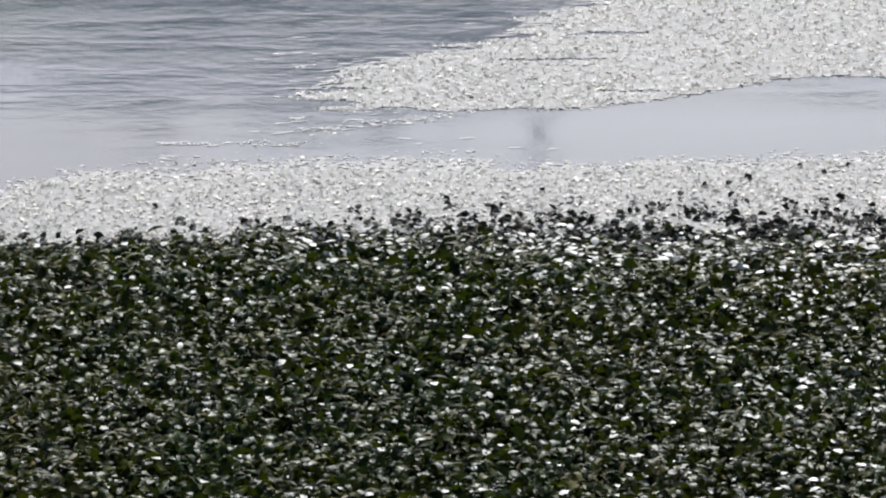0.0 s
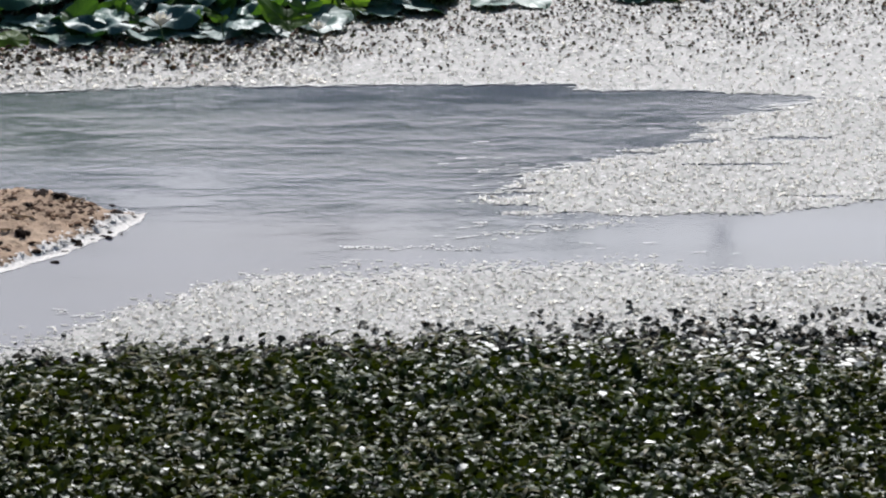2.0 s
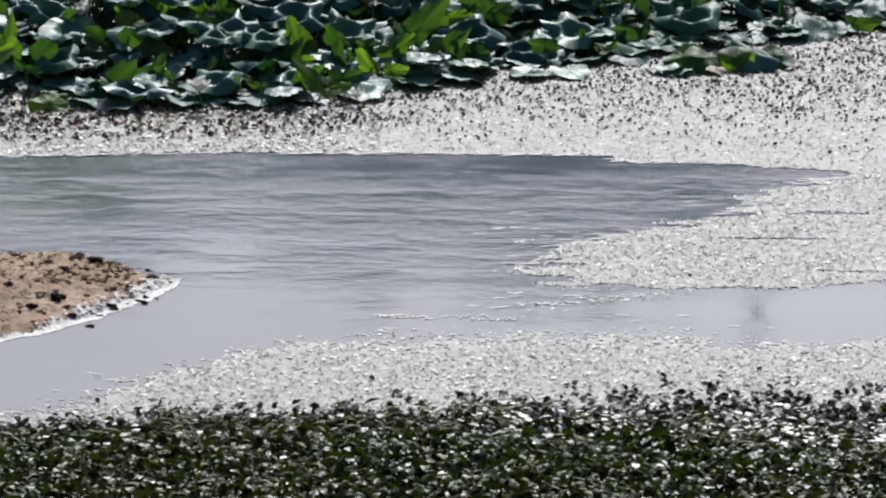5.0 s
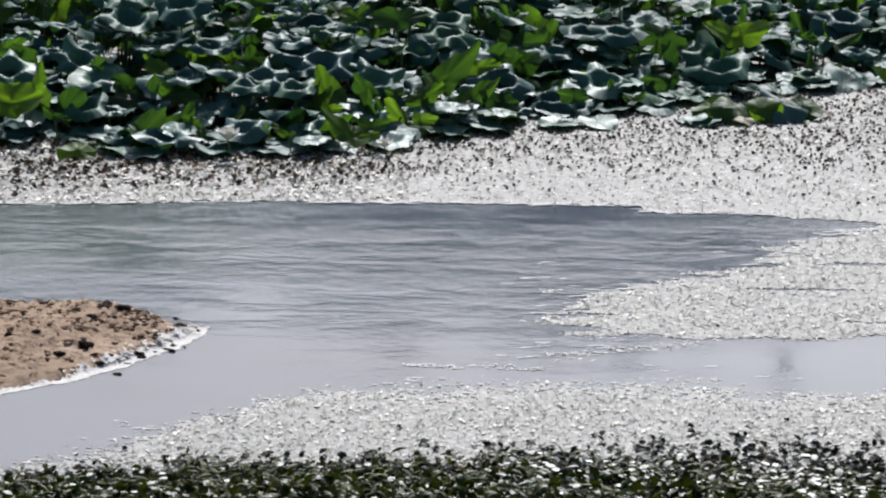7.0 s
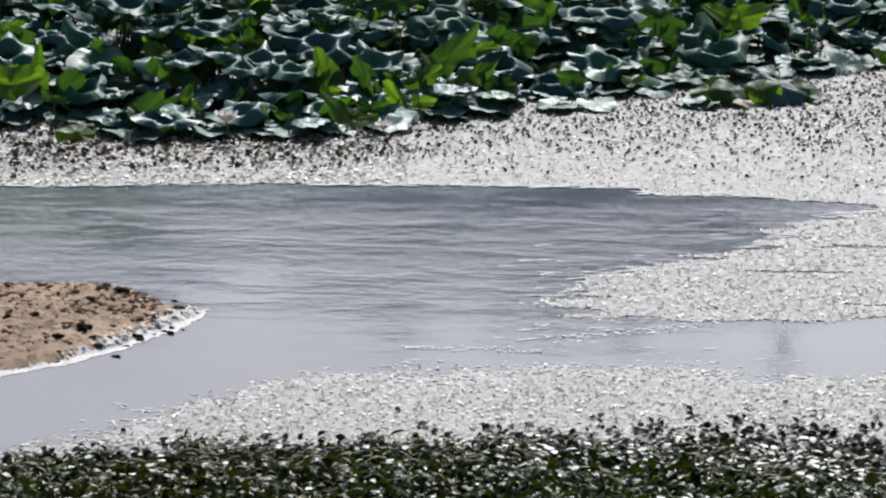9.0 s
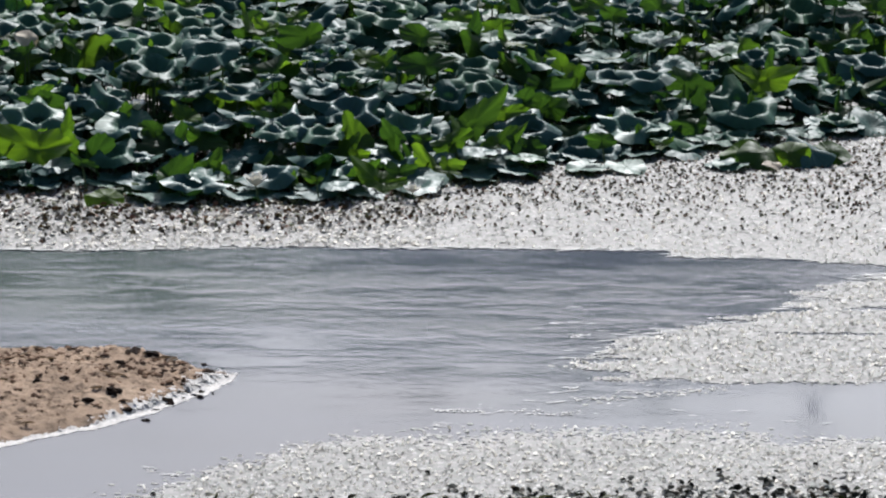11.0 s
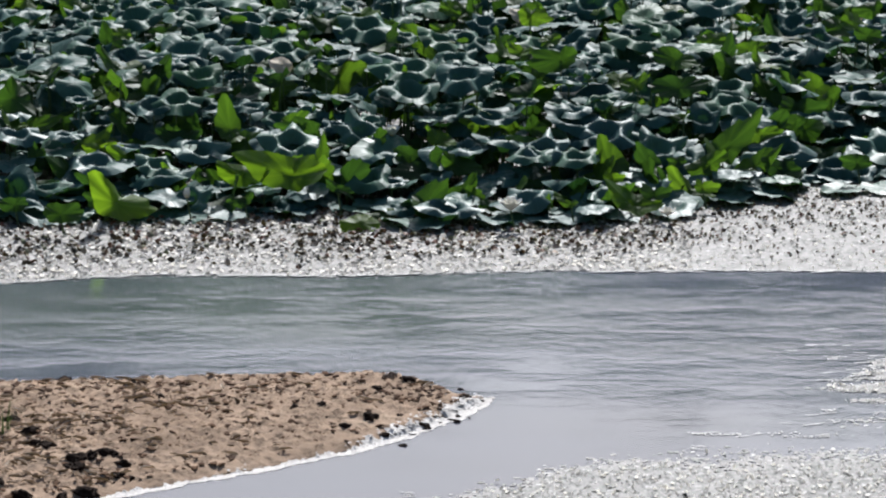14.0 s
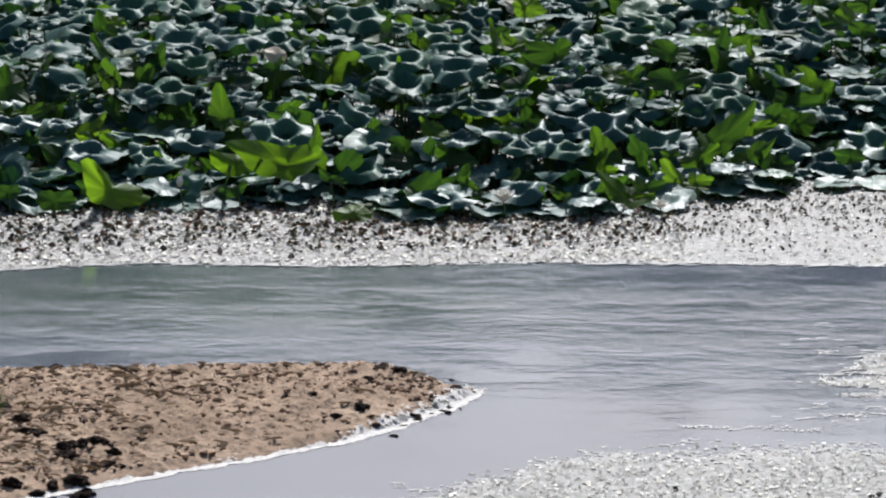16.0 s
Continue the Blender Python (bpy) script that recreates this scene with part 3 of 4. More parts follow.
def build_pale_leaves():
    """Pale leaves that stand for sun glints on top of the weed, thicker to one end."""
    n = 36000
    x, y = rng.uniform(-3.6, 9.6, n), rng.uniform(32.8, 40.6, n)
    p = (0.05 + 0.7 * soft(2.5, 7.5, x + 0.8 * wobble(x, y, 1.2, 2.0))) * soft(-0.7, 0.7, wobble(x, y, 5.0, 1.0)) * soft(-0.3, 0.3, fore_edge(x) + 0.2 - y)
    p = p + 0.45 * soft(1.6, 0.0, fore_edge(x) - y) * soft(0.0, 4.0, x) * soft(-0.4, 0.5, wobble(x, y, 6.0, 4.0))
    keep = rng.random(n) < 0.8 * p + 0.04
    keep &= y < fore_edge(x) + 0.35 * soft(1.0, 5.0, x)
    x, y = x[keep], y[keep]
    n = len(x)
    size = rng.uniform(0.035, 0.10, n)
    z = rng.uniform(0.08, 0.22, n)
    rot = turns(rng.uniform(0, 6.28, n), np.abs(rng.normal(0.1, 0.3, n)), rng.uniform(0, 6.28, n))
    ob = part("pale_weed_leaves", scatter("pale_weed_leaves", np.stack([x, y, z], -1), size, rot, ARCH * (1, 1.25, 0.3), ARCH_FACES, True), GLINT)
    tagged(ob, "pale leaves standing for white glints on the dark weed", "water weed", kind="stuff")


build_pale_leaves()


def build_fringe_shoots():
    """Dark leafy shoots that stand in clumps where the weed thins out into the pale fringe."""
    m = 36000
    cx, cy = rng.uniform(-3, 9.6, m), rng.uniform(38.5, 42.6, m)
    e = (cy - fore_edge(cx)) / (0.6 + 1.0 * soft(1.0, 6.0, cx))
    p = soft(1.6, -0.1, e) ** 2.3 * soft(-0.45, 0.05, e) * soft(-1.0, 0.4, wobble(cx, cy, 5, 2))
    keep = rng.random(m) < p
    cx, cy = cx[keep], cy[keep]
    k = rng.integers(1, 4, len(cx))
    x, y = np.repeat(cx, k), np.repeat(cy, k)
    n = len(x)
    x, y = x + rng.normal(0, 0.05, n), y + rng.normal(0, 0.06, n)
    size = rng.uniform(0.04, 0.09, n)
    rot = turns(rng.uniform(0, 6.28, n), rng.uniform(0.15, 1.0, n), rng.uniform(0, 6.28, n))
    ob = part("weed_shoots", scatter("weed_shoots", np.stack([x, y, 0.02 + size * 0.35 * rng.random(n)], -1), size, rot, ARCH * (1, 1.3, 0.5), ARCH_FACES, True), SPROUT)
    tagged(ob, "clumps of dark weed shoots in pale floating leaves", "water weed", kind="stuff")


build_fringe_shoots()


def build_tufts():
    """Single dark weed tufts that stand alone in the pale fringe."""
    kinds = []
    for k in range(4):
        n = 9
        a = rng.uniform(0, 6.28, n)
        p = np.stack([0.35 * np.cos(a) * rng.random(n), 0.35 * np.sin(a) * rng.random(n), rng.uniform(0.15, 0.8, n)], -1)
        rot = turns(rng.uniform(0, 6.28, n), rng.uniform(0.5, 1.4, n), a)
        kinds.append(scatter("weed_tuft", p, rng.uniform(0.6, 1.1, n), rot, LEAF, LEAF_FACES))
    for i, (x, y, r) in enumerate([(1.64, 41.34, .05), (4.52, 44.59, .035), (3.21, 41.17, .05), (4.01, 41.44, .06), (4.37, 41.16, .07), (-.56, 40.67, .05), (4.81, 41.66, .05),
                                   (4.97, 41.0, .06), (1.91, 40.72, .06), (2.32, 40.85, .06), (3.01, 40.68, .09), (3.37, 40.37, .06), (3.74, 41.0, .07), (4.1, 40.92, .09),
                                   (4.45, 40.84, .08), (5.37, 40.92, .09), (1.36, 40.56, .06), (1.0, 40.38, .06), (2.71, 40.53, .08), (6.56, 41.94, .07), (6.17, 41.74, .06),
                                   (7.23, 41.3, .09), (7.04, 42.3, .05), (7.22, 42.11, .05), (7.45, 42.31, .045), (5.79, 49.45, .045), (5.26, 49.5, .045)]):
        ob = part("weed_tuft", kinds[i % 4], SPROUT)
        ob.matrix_world = pose(x, y, 0.01, 0, 0, i * 67) @ Matrix.Diagonal((1.2 * r, 1.1 * r, 0.6 * r, 1))
        tagged(ob, "small dark weed tuft among pale floating leaves", "water weed", "single weed tufts")


build_tufts()


# ---- on the sand spit ----
def stone_mesh(name, seed, flat=0.6):
    bm = bmesh.new()
    bmesh.ops.create_icosphere(bm, subdivisions=3, radius=1.0)
    for v in bm.verts:
        d = noise.noise(v.co * 1.3 + Vector((seed * 7.1, 0, 0))) * 0.55 + noise.noise(v.co * 2.6 + Vector((0, seed * 3.3, 0))) * 0.28
        v.co *= 1 + d
        v.co.z = max(v.co.z, -0.5) * flat
    for f in bm.faces:
        f.smooth = False
    mesh = bpy.data.meshes.new(name)
    bm.to_mesh(mesh)
    bm.free()
    return mesh


def build_stones():
    shapes = [stone_mesh("stone", k, 0.55 + 0.08 * (k % 3)) for k in range(6)]
    spots = [(-3.19, 41.36, .10), (-3.11, 41.08, .10), (-3.38, 41.22, .06), (-3.33, 41.89, .08), (-3.30, 42.1, .09), (-3.22, 42.16, .08), (-3.08, 42.24, .08), (-2.94, 42.04, .055), (-2.95, 41.76, .045), (-2.86, 41.77, .04),
             (-3.63, 42.4, .08), (-3.77, 42.78, .09), (-3.93, 41.41, .07), (-3.7, 41.16, .08), (-3.49, 41.05, .06), (-3.36, 40.9, .06), (-3.24, 40.8, .06), (-3.87, 44.5, .06),
             (-3.62, 44.5, .07), (-2.74, 43.9, .045), (-3.94, 43.13, .08), (-3.83, 40.79, .07)]
    tip = [(-.8, 44.62, .08), (-.64, 44.6, .07), (-.16, 44.3, .055), (-.20, 43.82, .05), (-.35, 43.62, .04), (-.49, 43.5, .045), (.27, 44.5, .03), (-.94, 43.51, .07), (-.82, 43.14, .04),
           (-1.59, 43.62, .04), (-1.72, 44.6, .03), (-.01, 44.3, .035), (-.72, 43.02, .03), (-1.18, 42.6, .03), (-1.36, 43.72, .04), (-.91, 44.27, .045), (-1.15, 43.26, .045), (-.56, 43.23, .04)]
    edge = [(-0.24, 43.70, 0.055), (-0.46, 43.42, 0.050), (0.28, 44.45, 0.030), (-0.62, 44.99, 0.060), (-0.18, 44.72, 0.040), (-0.60, 43.22, 0.040), (-0.10, 43.80, 0.035), (-0.66, 42.91, 0.045)]
    for i, (x, y, r) in enumerate(spots + tip + edge):
        z = max(float(spit_height(np.array([x]), np.array([y]))[0]), -0.02)
        ob = part("stone", shapes[i % 6], ROCK)
        ob.matrix_world = pose(x, y, z + 0.12 * r, 0, 0, i * 53) @ Matrix.Diagonal((1.1 * r, r * 0.8, r * (1.0 if i >= len(spots + tip) else 0.55 if y > 44 else 0.95), 1))
        tagged(ob, "dark wet stone on the sand spit" if r > 0.05 else "small dark stone on the sand spit", "stone", "stones on the sand spit")


build_stones()


def build_clods():
    """Lumps of earth, dead leaves and bits of wood all over the sand."""
    bm = bmesh.new()
    bmesh.ops.create_icosphere(bm, subdivisions=1, radius=0.5)
    shape = np.array([v.co[:] for v in bm.verts]) * (1.25, 0.8, 0.3)
    shape *= 1 + 0.3 * np.sin(np.arange(len(shape)) * 2.3)[:, None]
    faces = [[tuple(v.index for v in f.verts) for f in bm.faces]]
    bm.free()
    n = 42000
    x, y = rng.uniform(-6.5, 0.2, n), rng.uniform(38.5, 45.2, n)
    z = spit_height(x, y)
    thick = 0.10 + 0.14 * soft(-0.8, -2.2, x) + 0.75 * soft(1.2, 0.1, shore_crest(x) - y) + 0.6 * soft(-2.6, -3.8, x) * (wobble(x, y, 3, 2) > 0)
    keep = (z > 0.04) & (rng.random(n) < thick * (0.45 + 0.55 * (wobble(x, y, 6, 1) > 0)))
    x, y, z = x[keep], y[keep], z[keep]
    n = len(x)
    size = 0.014 + 0.072 * rng.random(n) ** 3.2
    rot = turns(rng.uniform(0, 6.28, n), rng.uniform(0, 0.4, n), rng.uniform(0, 6.28, n))
    ob = part("earth_clods", scatter("earth_clods", np.stack([x, y, z + size * 0.1], -1), size, rot, shape, faces), CLOD)
    tagged(ob, "dark earth clods and litter on the sand", "clods", kind="stuff")


build_clods()


def build_litter():
    """Dry reed bits and sticks, thickest away from the tip."""
    n = 5200
    x, y = rng.uniform(-6.5, -0.3, n), rng.uniform(38.5, 44.7, n)
    z = spit_height(x, y)
    thick = (0.10 + 0.9 * soft(-1.8, -3.4, x)) * soft(-0.3, 0.5, wobble(x, y, 2.5, 3.0)) + 0.08
    keep = (z > 0.05) & (rng.random(n) < thick)
    x, y, z = x[keep], y[keep], z[keep]
    n = len(x)
    rot = turns(rng.normal(0.1, 0.7, n), rng.uniform(0, 0.3, n), rng.uniform(0, 6.28, n))
    ob = part("dry_litter", scatter("dry_litter", np.stack([x, y, z + 0.02], -1), 0.05 + 0.16 * rng.random(n) ** 2, rot, LEAF * (1, 0.22, 1.6), LEAF_FACES), LITTER)
    tagged(ob, "dry reed bits and sticks lying on the sand", "litter", kind="stuff")


build_litter()


def build_foam():
    """The pale scum that lines the water's edge of the spit."""
    line = np.array([(-6.5, 38.5), (-3.46, 40.98), (-3.0, 41.36), (-2.1, 41.95), (-1.37, 42.48), (-0.95, 42.83), (-0.58, 43.27), (-0.25, 43.76), (0.0, 44.18), (0.1, 44.4)])
    far = np.concatenate([[0], np.cumsum(np.hypot(*np.diff(line, axis=0).T))])
    u = np.linspace(0, far[-1], 520)
    xs, y0 = np.interp(u, far, line[:, 0]), np.interp(u, far, line[:, 1])
    for _ in range(12):
        xs[1:-1], y0[1:-1] = (xs[:-2] + xs[2:]) / 2, (y0[:-2] + y0[2:]) / 2
    across = np.linspace(-1, 1, 9)
    dx, dy = np.gradient(xs), np.gradient(y0)
    l = np.hypot(dx, dy)
    nx, ny = -dy / l, dx / l
    rag = 0.03 * wobble(u, u * 0.3, 7, 2) + 0.014 * wobble(u, u, 31, 2) + 0.01 * wobble(u, u * 2, 67, 1)
    xs, y0 = xs + nx * rag, y0 + ny * rag
    w = np.maximum(0.002, 0.048 + 0.016 * wobble(u, u * 0.3, 4, 2) + 0.012 * wobble(u, u, 26, 2) + 0.085 * soft(-1.3, -0.3, xs) * (0.75 + 0.8 * wobble(u, u, 9, 3))) * soft(far[-1], far[-1] - 0.25, u)
    xs, y0 = xs + nx * 0.75 * np.maximum(w - 0.05, 0), y0 + ny * 0.75 * np.maximum(w - 0.05, 0)
    x = xs[:, None] + nx[:, None] * across * w[:, None]
    y = y0[:, None] + ny[:, None] * across * w[:, None]
    h = spit_height(x, y)
    z = np.maximum(h + 0.007, 0.003) + 0.004 * (1 - across ** 2) * (0.7 + 0.3 * wobble(x, y, 30, 1))
    n, m = x.shape
    idx = np.arange(n * m).reshape(n, m)
    f = np.stack([idx[:-1, :-1], idx[1:, :-1], idx[1:, 1:], idx[:-1, 1:]], -1).reshape(-1, 4)
    ob = part("shore_foam", numpy_mesh("shore_foam", np.stack([x, y, z], -1).reshape(-1, 3), [f]), FOAM)
    tagged(ob, "pale dried foam along the edge of the sand", "foam", kind="structure")


build_foam()


def build_foam_flecks():
    """Loose flakes of foam that lie on the wet sand round the tip of the spit."""
    g = np.random.default_rng(31)
    n = 2600
    x = g.uniform(-2.2, 0.12, n)
    back = np.abs(g.normal(0, 0.13, n)) * (0.35 + 0.9 * soft(-1.3, -0.2, x))
    y = shore_near(x) + back + 0.03
    keep = (g.random(n) < 0.04 + 0.9 * soft(-1.3, -0.5, x)) & (wobble(x, y, 9, 2.0) > -0.2) & (y < shore_crest(x) + 0.3)
    x, y = x[keep], y[keep]
    n = len(x)
    h = spit_height(x, y)
    z = np.maximum(h + 0.022 * soft(0.0, 0.05, h), 0.004)
    rot = turns(g.uniform(0, 6.28, n), np.abs(g.normal(0, 0.05, n)), g.uniform(0, 6.28, n))
    ob = part("foam_flecks", scatter("foam_flecks", np.stack([x, y, z], -1), 0.014 + 0.03 * g.random(n) ** 2, rot, LEAF * (1, 1.3, 0.5), LEAF_FACES), FOAM)
    tagged(ob, "loose flakes of dried foam on wet sand", "foam", kind="stuff")


build_foam_flecks()


def build_grass():
    root = tagged(new("grass_tuft"), "small green grass tuft on the sand spit", "grass")
    bx, by = -4.12, 42.75
    root.location = (bx, by, float(spit_height(np.array([bx]), np.array([by]))[0]))
    g = np.random.default_rng(12)
    kinds = []
    for bend in (0.15, 0.4, 0.7):
        u = np.linspace(0, 1, 6)
        half = 0.022 * (1 - u) ** 0.7 + 0.001
        spine = np.stack([bend * u ** 2, 0 * u, u * (1 - 0.25 * bend * u)], -1)
        side = np.stack([0 * u, half, 0 * u], -1)
        v = np.stack([spine - side, spine + side * (0.2, 0.2, 0) + np.array([0.008, 0, 0]), spine + side], 1).reshape(-1, 3)
        k = np.arange(5) * 3
        f = np.concatenate([np.stack([k + j, k + j + 1, k + j + 4, k + j + 3], -1) for j in (0, 1)])
        kinds.append(numpy_mesh("blade", v, [f]))
    for i in range(64):
        a, r = g.uniform(0, 6.28), g.random() ** 0.5 * 0.2
        blade = part("blade", kinds[i % 3], GRASS, root)
        blade.matrix_basis = Matrix.Translation((r * math.cos(a), r * math.sin(a), -0.01)) @ Matrix.Rotation(a + g.uniform(-0.8, 0.8), 4, "Z") @ Matrix.Scale(g.uniform(0.16, 0.34), 4)


build_grass()


# ---- lotus ----
def blade_arrays(kind, seed):
    """A round lotus leaf of radius 1 with its stalk at the middle: cup, dome, fold, stand or flat."""
    g = np.random.default_rng(seed)
    rings, seg = np.array([0.16, 0.32, 0.44, 0.54, 0.64, 0.76, 0.89, 1.0]), 28
    a = np.linspace(0, 2 * np.pi, seg, endpoint=False)
    r, t = np.meshgrid(rings, a, indexing="ij")
    ph = g.uniform(0, 6.28, 6)
    wave = 0.5 * np.sin(2 * t + ph[0]) + 0.4 * np.sin(3 * t + ph[1]) + 0.25 * np.sin(5 * t + ph[2])
    edge = 1 + 0.07 * np.sin(2 * t + ph[3]) + 0.05 * np.sin(3 * t + ph[4]) + 0.03 * np.sin(7 * t + ph[5])
    x, y = r * np.cos(t) * edge, r * np.sin(t) * edge
    if kind == "cup":
        # a deep round bowl; outside its lip the leaf runs out into a few smooth arms and hangs down between them
        arms = g.integers(4, 7)
        turn = t + 0.35 * np.sin(t + ph[0]) + 0.2 * np.sin(2 * t + ph[1])
        arm = (0.5 + 0.5 * np.cos(arms * turn + ph[2])) ** 1.3 * (0.75 + 0.25 * np.sin(t + ph[3]))
        lip = g.uniform(0.54, 0.66)
        out = np.clip((r - lip) / (1 - lip), 0, 1)
        reach = 1 + out * (0.55 * arm - 0.14)
        x, y = x * reach, y * reach
        z = g.uniform(0.44, 0.68) * soft(0.12, lip + 0.07, r) + 0.10 * wave * soft(0.2, 0.6, r)
        z = z - out ** 1.2 * (g.uniform(0.20, 0.46) * (1 - 1.15 * arm) + 0.03 + 0.12 * np.sin(t + ph[5]) + 0.08 * wave) + 0.035 * np.sin(9 * t + ph[4] + np.sin(2 * t)) * out
    elif kind == "shallow":
        # a low dish with a wavy, unevenly drooping rim
        z = g.uniform(0.12, 0.26) * soft(0.0, 0.6, r) - g.uniform(0.05, 0.3) * np.maximum(r - 0.55, 0) ** 1.2 * (1 + 1.6 * wave) + 0.20 * wave * r ** 2 + 0.05 * np.sin(9 * t + ph[4]) * r ** 3
        x = x * g.uniform(1.0, 1.3)
    elif kind == "dome":
        # an old leaf that hangs down all round in soft folds
        z = -g.uniform(0.25, 0.5) * r ** 2 * (1 + 0.9 * wave) + 0.05 * np.sin(5 * x + ph[3]) * np.sin(4 * y + ph[4])
    elif kind == "fold":
        # a soft leaf bent over across its width, with a crumpled edge
        y = y * 0.66
        z = -g.uniform(0.3, 0.6) * np.abs(y - 0.1) ** 1.5 + 0.2 * wave * r ** 2 + 0.04 * np.sin(6 * x + ph[0]) * np.sin(5 * y + ph[1])
    elif kind == "stand":
        # a young leaf held on edge, its halves a little closed towards one another
        notch = 1 - 0.35 * np.exp(-((t - 1.571) / 0.2) ** 2) * (g.random() < 0.35)
        ragged = 1 + 0.06 * np.sin(4 * t + ph[0]) + 0.05 * np.sin(6 * t + ph[3]) + 0.04 * np.sin(11 * t + ph[4])
        x, y = x * notch * ragged * g.uniform(1.0, 1.4), y * notch * ragged * g.uniform(0.5, 0.75)
        x = x + g.uniform(-0.3, 0.3) * y
        z = g.uniform(0.2, 0.9) * np.abs(x + g.uniform(-0.3, 0.3)) ** 1.3 + 0.28 * wave * r ** 2 + 0.09 * np.sin(9 * t + ph[2]) * r ** 3 - 0.4 * np.maximum(y - 0.2, 0) ** 1.3
    else:
        z = 0.06 * r + 0.13 * wave * r ** 2 + 0.05 * np.sin(7 * t + ph[5]) * r ** 3 - g.uniform(0.0, 0.3) * np.maximum(x - 0.3, 0) ** 1.5
    v = np.concatenate([[[0, 0, 0]], np.stack([x, y, z], -1).reshape(-1, 3)])
    i = np.arange(seg)
    fan = np.stack([np.zeros(seg, int), 1 + i, 1 + (i + 1) % seg], -1)
    quads = np.concatenate([np.stack([1 + k * seg + i, 1 + (k + 1) * seg + i, 1 + (k + 1) * seg + (i + 1) % seg, 1 + k * seg + (i + 1) % seg], -1) for k in range(len(rings) - 1)])
    return v, fan, quads


ARRAYS = {kind: [blade_arrays(kind, seed + k) for k in range(count)] for kind, seed, count in (("cup", 10, 16), ("dome", 30, 8), ("shallow", 90, 10), ("fold", 40, 8), ("stand", 50, 14), ("flat", 70, 6))}
BLADES = {(kind, shade): [numpy_mesh("leaf", v, [fan, quads], True, v[:, :2]) for v, fan, quads in rows] for kind, rows in ARRAYS.items() for shade in (BLADE, GREEN, BRIGHT, WITHERED)}


def stalk_mesh():
    z = np.array([-1.0, -0.5, 0.0])
    a = np.linspace(0, 6.283, 6, endpoint=False)
    bend = np.array([0.0, 0.05, 0.0])
    v = np.array([(0.008 * np.cos(t) + b, 0.008 * np.sin(t), h) for h, b in zip(z, bend) for t in a])
    i = np.arange(6)
    f = np.concatenate([np.stack([k * 6 + i, k * 6 + (i + 1) % 6, k * 6 + 6 + (i + 1) % 6, k * 6 + 6 + i], -1) for k in range(2)])
    return numpy_mesh("stalk", v, [f])


STEM = stalk_mesh()
taken = []


def lotus(x, y, z, r, kind, shade, label, tilt=0.0, way=0.0, spin=0.0):
    """One plant: its leaf on a stalk that goes down into the water. way: heading, in radians, to which the leaf leans."""
    root = tagged(new("lotus_plant"), label, "lotus", "lotus plants in the bed")
    root.location = (x, y, 0)
    k = len(taken)
    leaf = part("leaf", BLADES[kind, shade][k % len(ARRAYS[kind])], shade, root)
    leaf.matrix_basis = Matrix.Translation((0, 0, z)) @ Matrix(turns(np.array([spin]), np.array([tilt]), np.array([way]))[0].tolist()).to_4x4() @ Matrix.Scale(r, 4)
    stem = part("stalk", STEM, STALK, root)
    stem.matrix_basis = Matrix.Translation((0, 0, z)) @ Matrix.Rotation(spin, 4, "Z") @ Matrix.Diagonal((1, 1, z + 0.35, 1))
    taken.append((x, y, r))


BACK = -math.pi / 2
# wide cups whose dark inside shows
for x, y, z, r in [(-2.78, 56.05, 0.62, 0.26), (-3.7, 58.47, 0.62, 0.3), (-3.51, 53.18, 0.38, 0.26), (-2.96, 57.81, 0.62, 0.46), (-4.41, 54.46, 0.54, 0.43), (-1.71, 52.45, 0.31, 0.39), (-1.87, 56.05, 0.62, 0.3), (-1.22, 54.23, 0.54, 0.27), (0.81, 54.41, 0.53, 0.29), (-1.06, 58.77, 0.62, 0.34), (1.1, 58.84, 0.62, 0.25), (0.15, 53.99, 0.49, 0.3), (0.27, 56.05, 0.62, 0.25), (1.01, 53.31, 0.39, 0.3), (1.27, 55.92, 0.62, 0.25), (2.31, 57.24, 0.62, 0.25), (3.12, 57.67, 0.62, 0.3), (2.6, 58.03, 0.62, 0.27), (1.7, 56.33, 0.62, 0.25), (3.05, 53.15, 0.24, 0.34), (4.14, 53.39, 0.23, 0.27), (4.4, 57.74, 0.62, 0.3)]:
    lotus(x, y, z - 0.3 * r, min(r, 0.31), "cup", BLADE, "blue-green cupped lotus leaf with a pale wavy rim", rng.uniform(0.3, 0.48), BACK + rng.uniform(-0.5, 0.5), rng.uniform(0, 6.28))
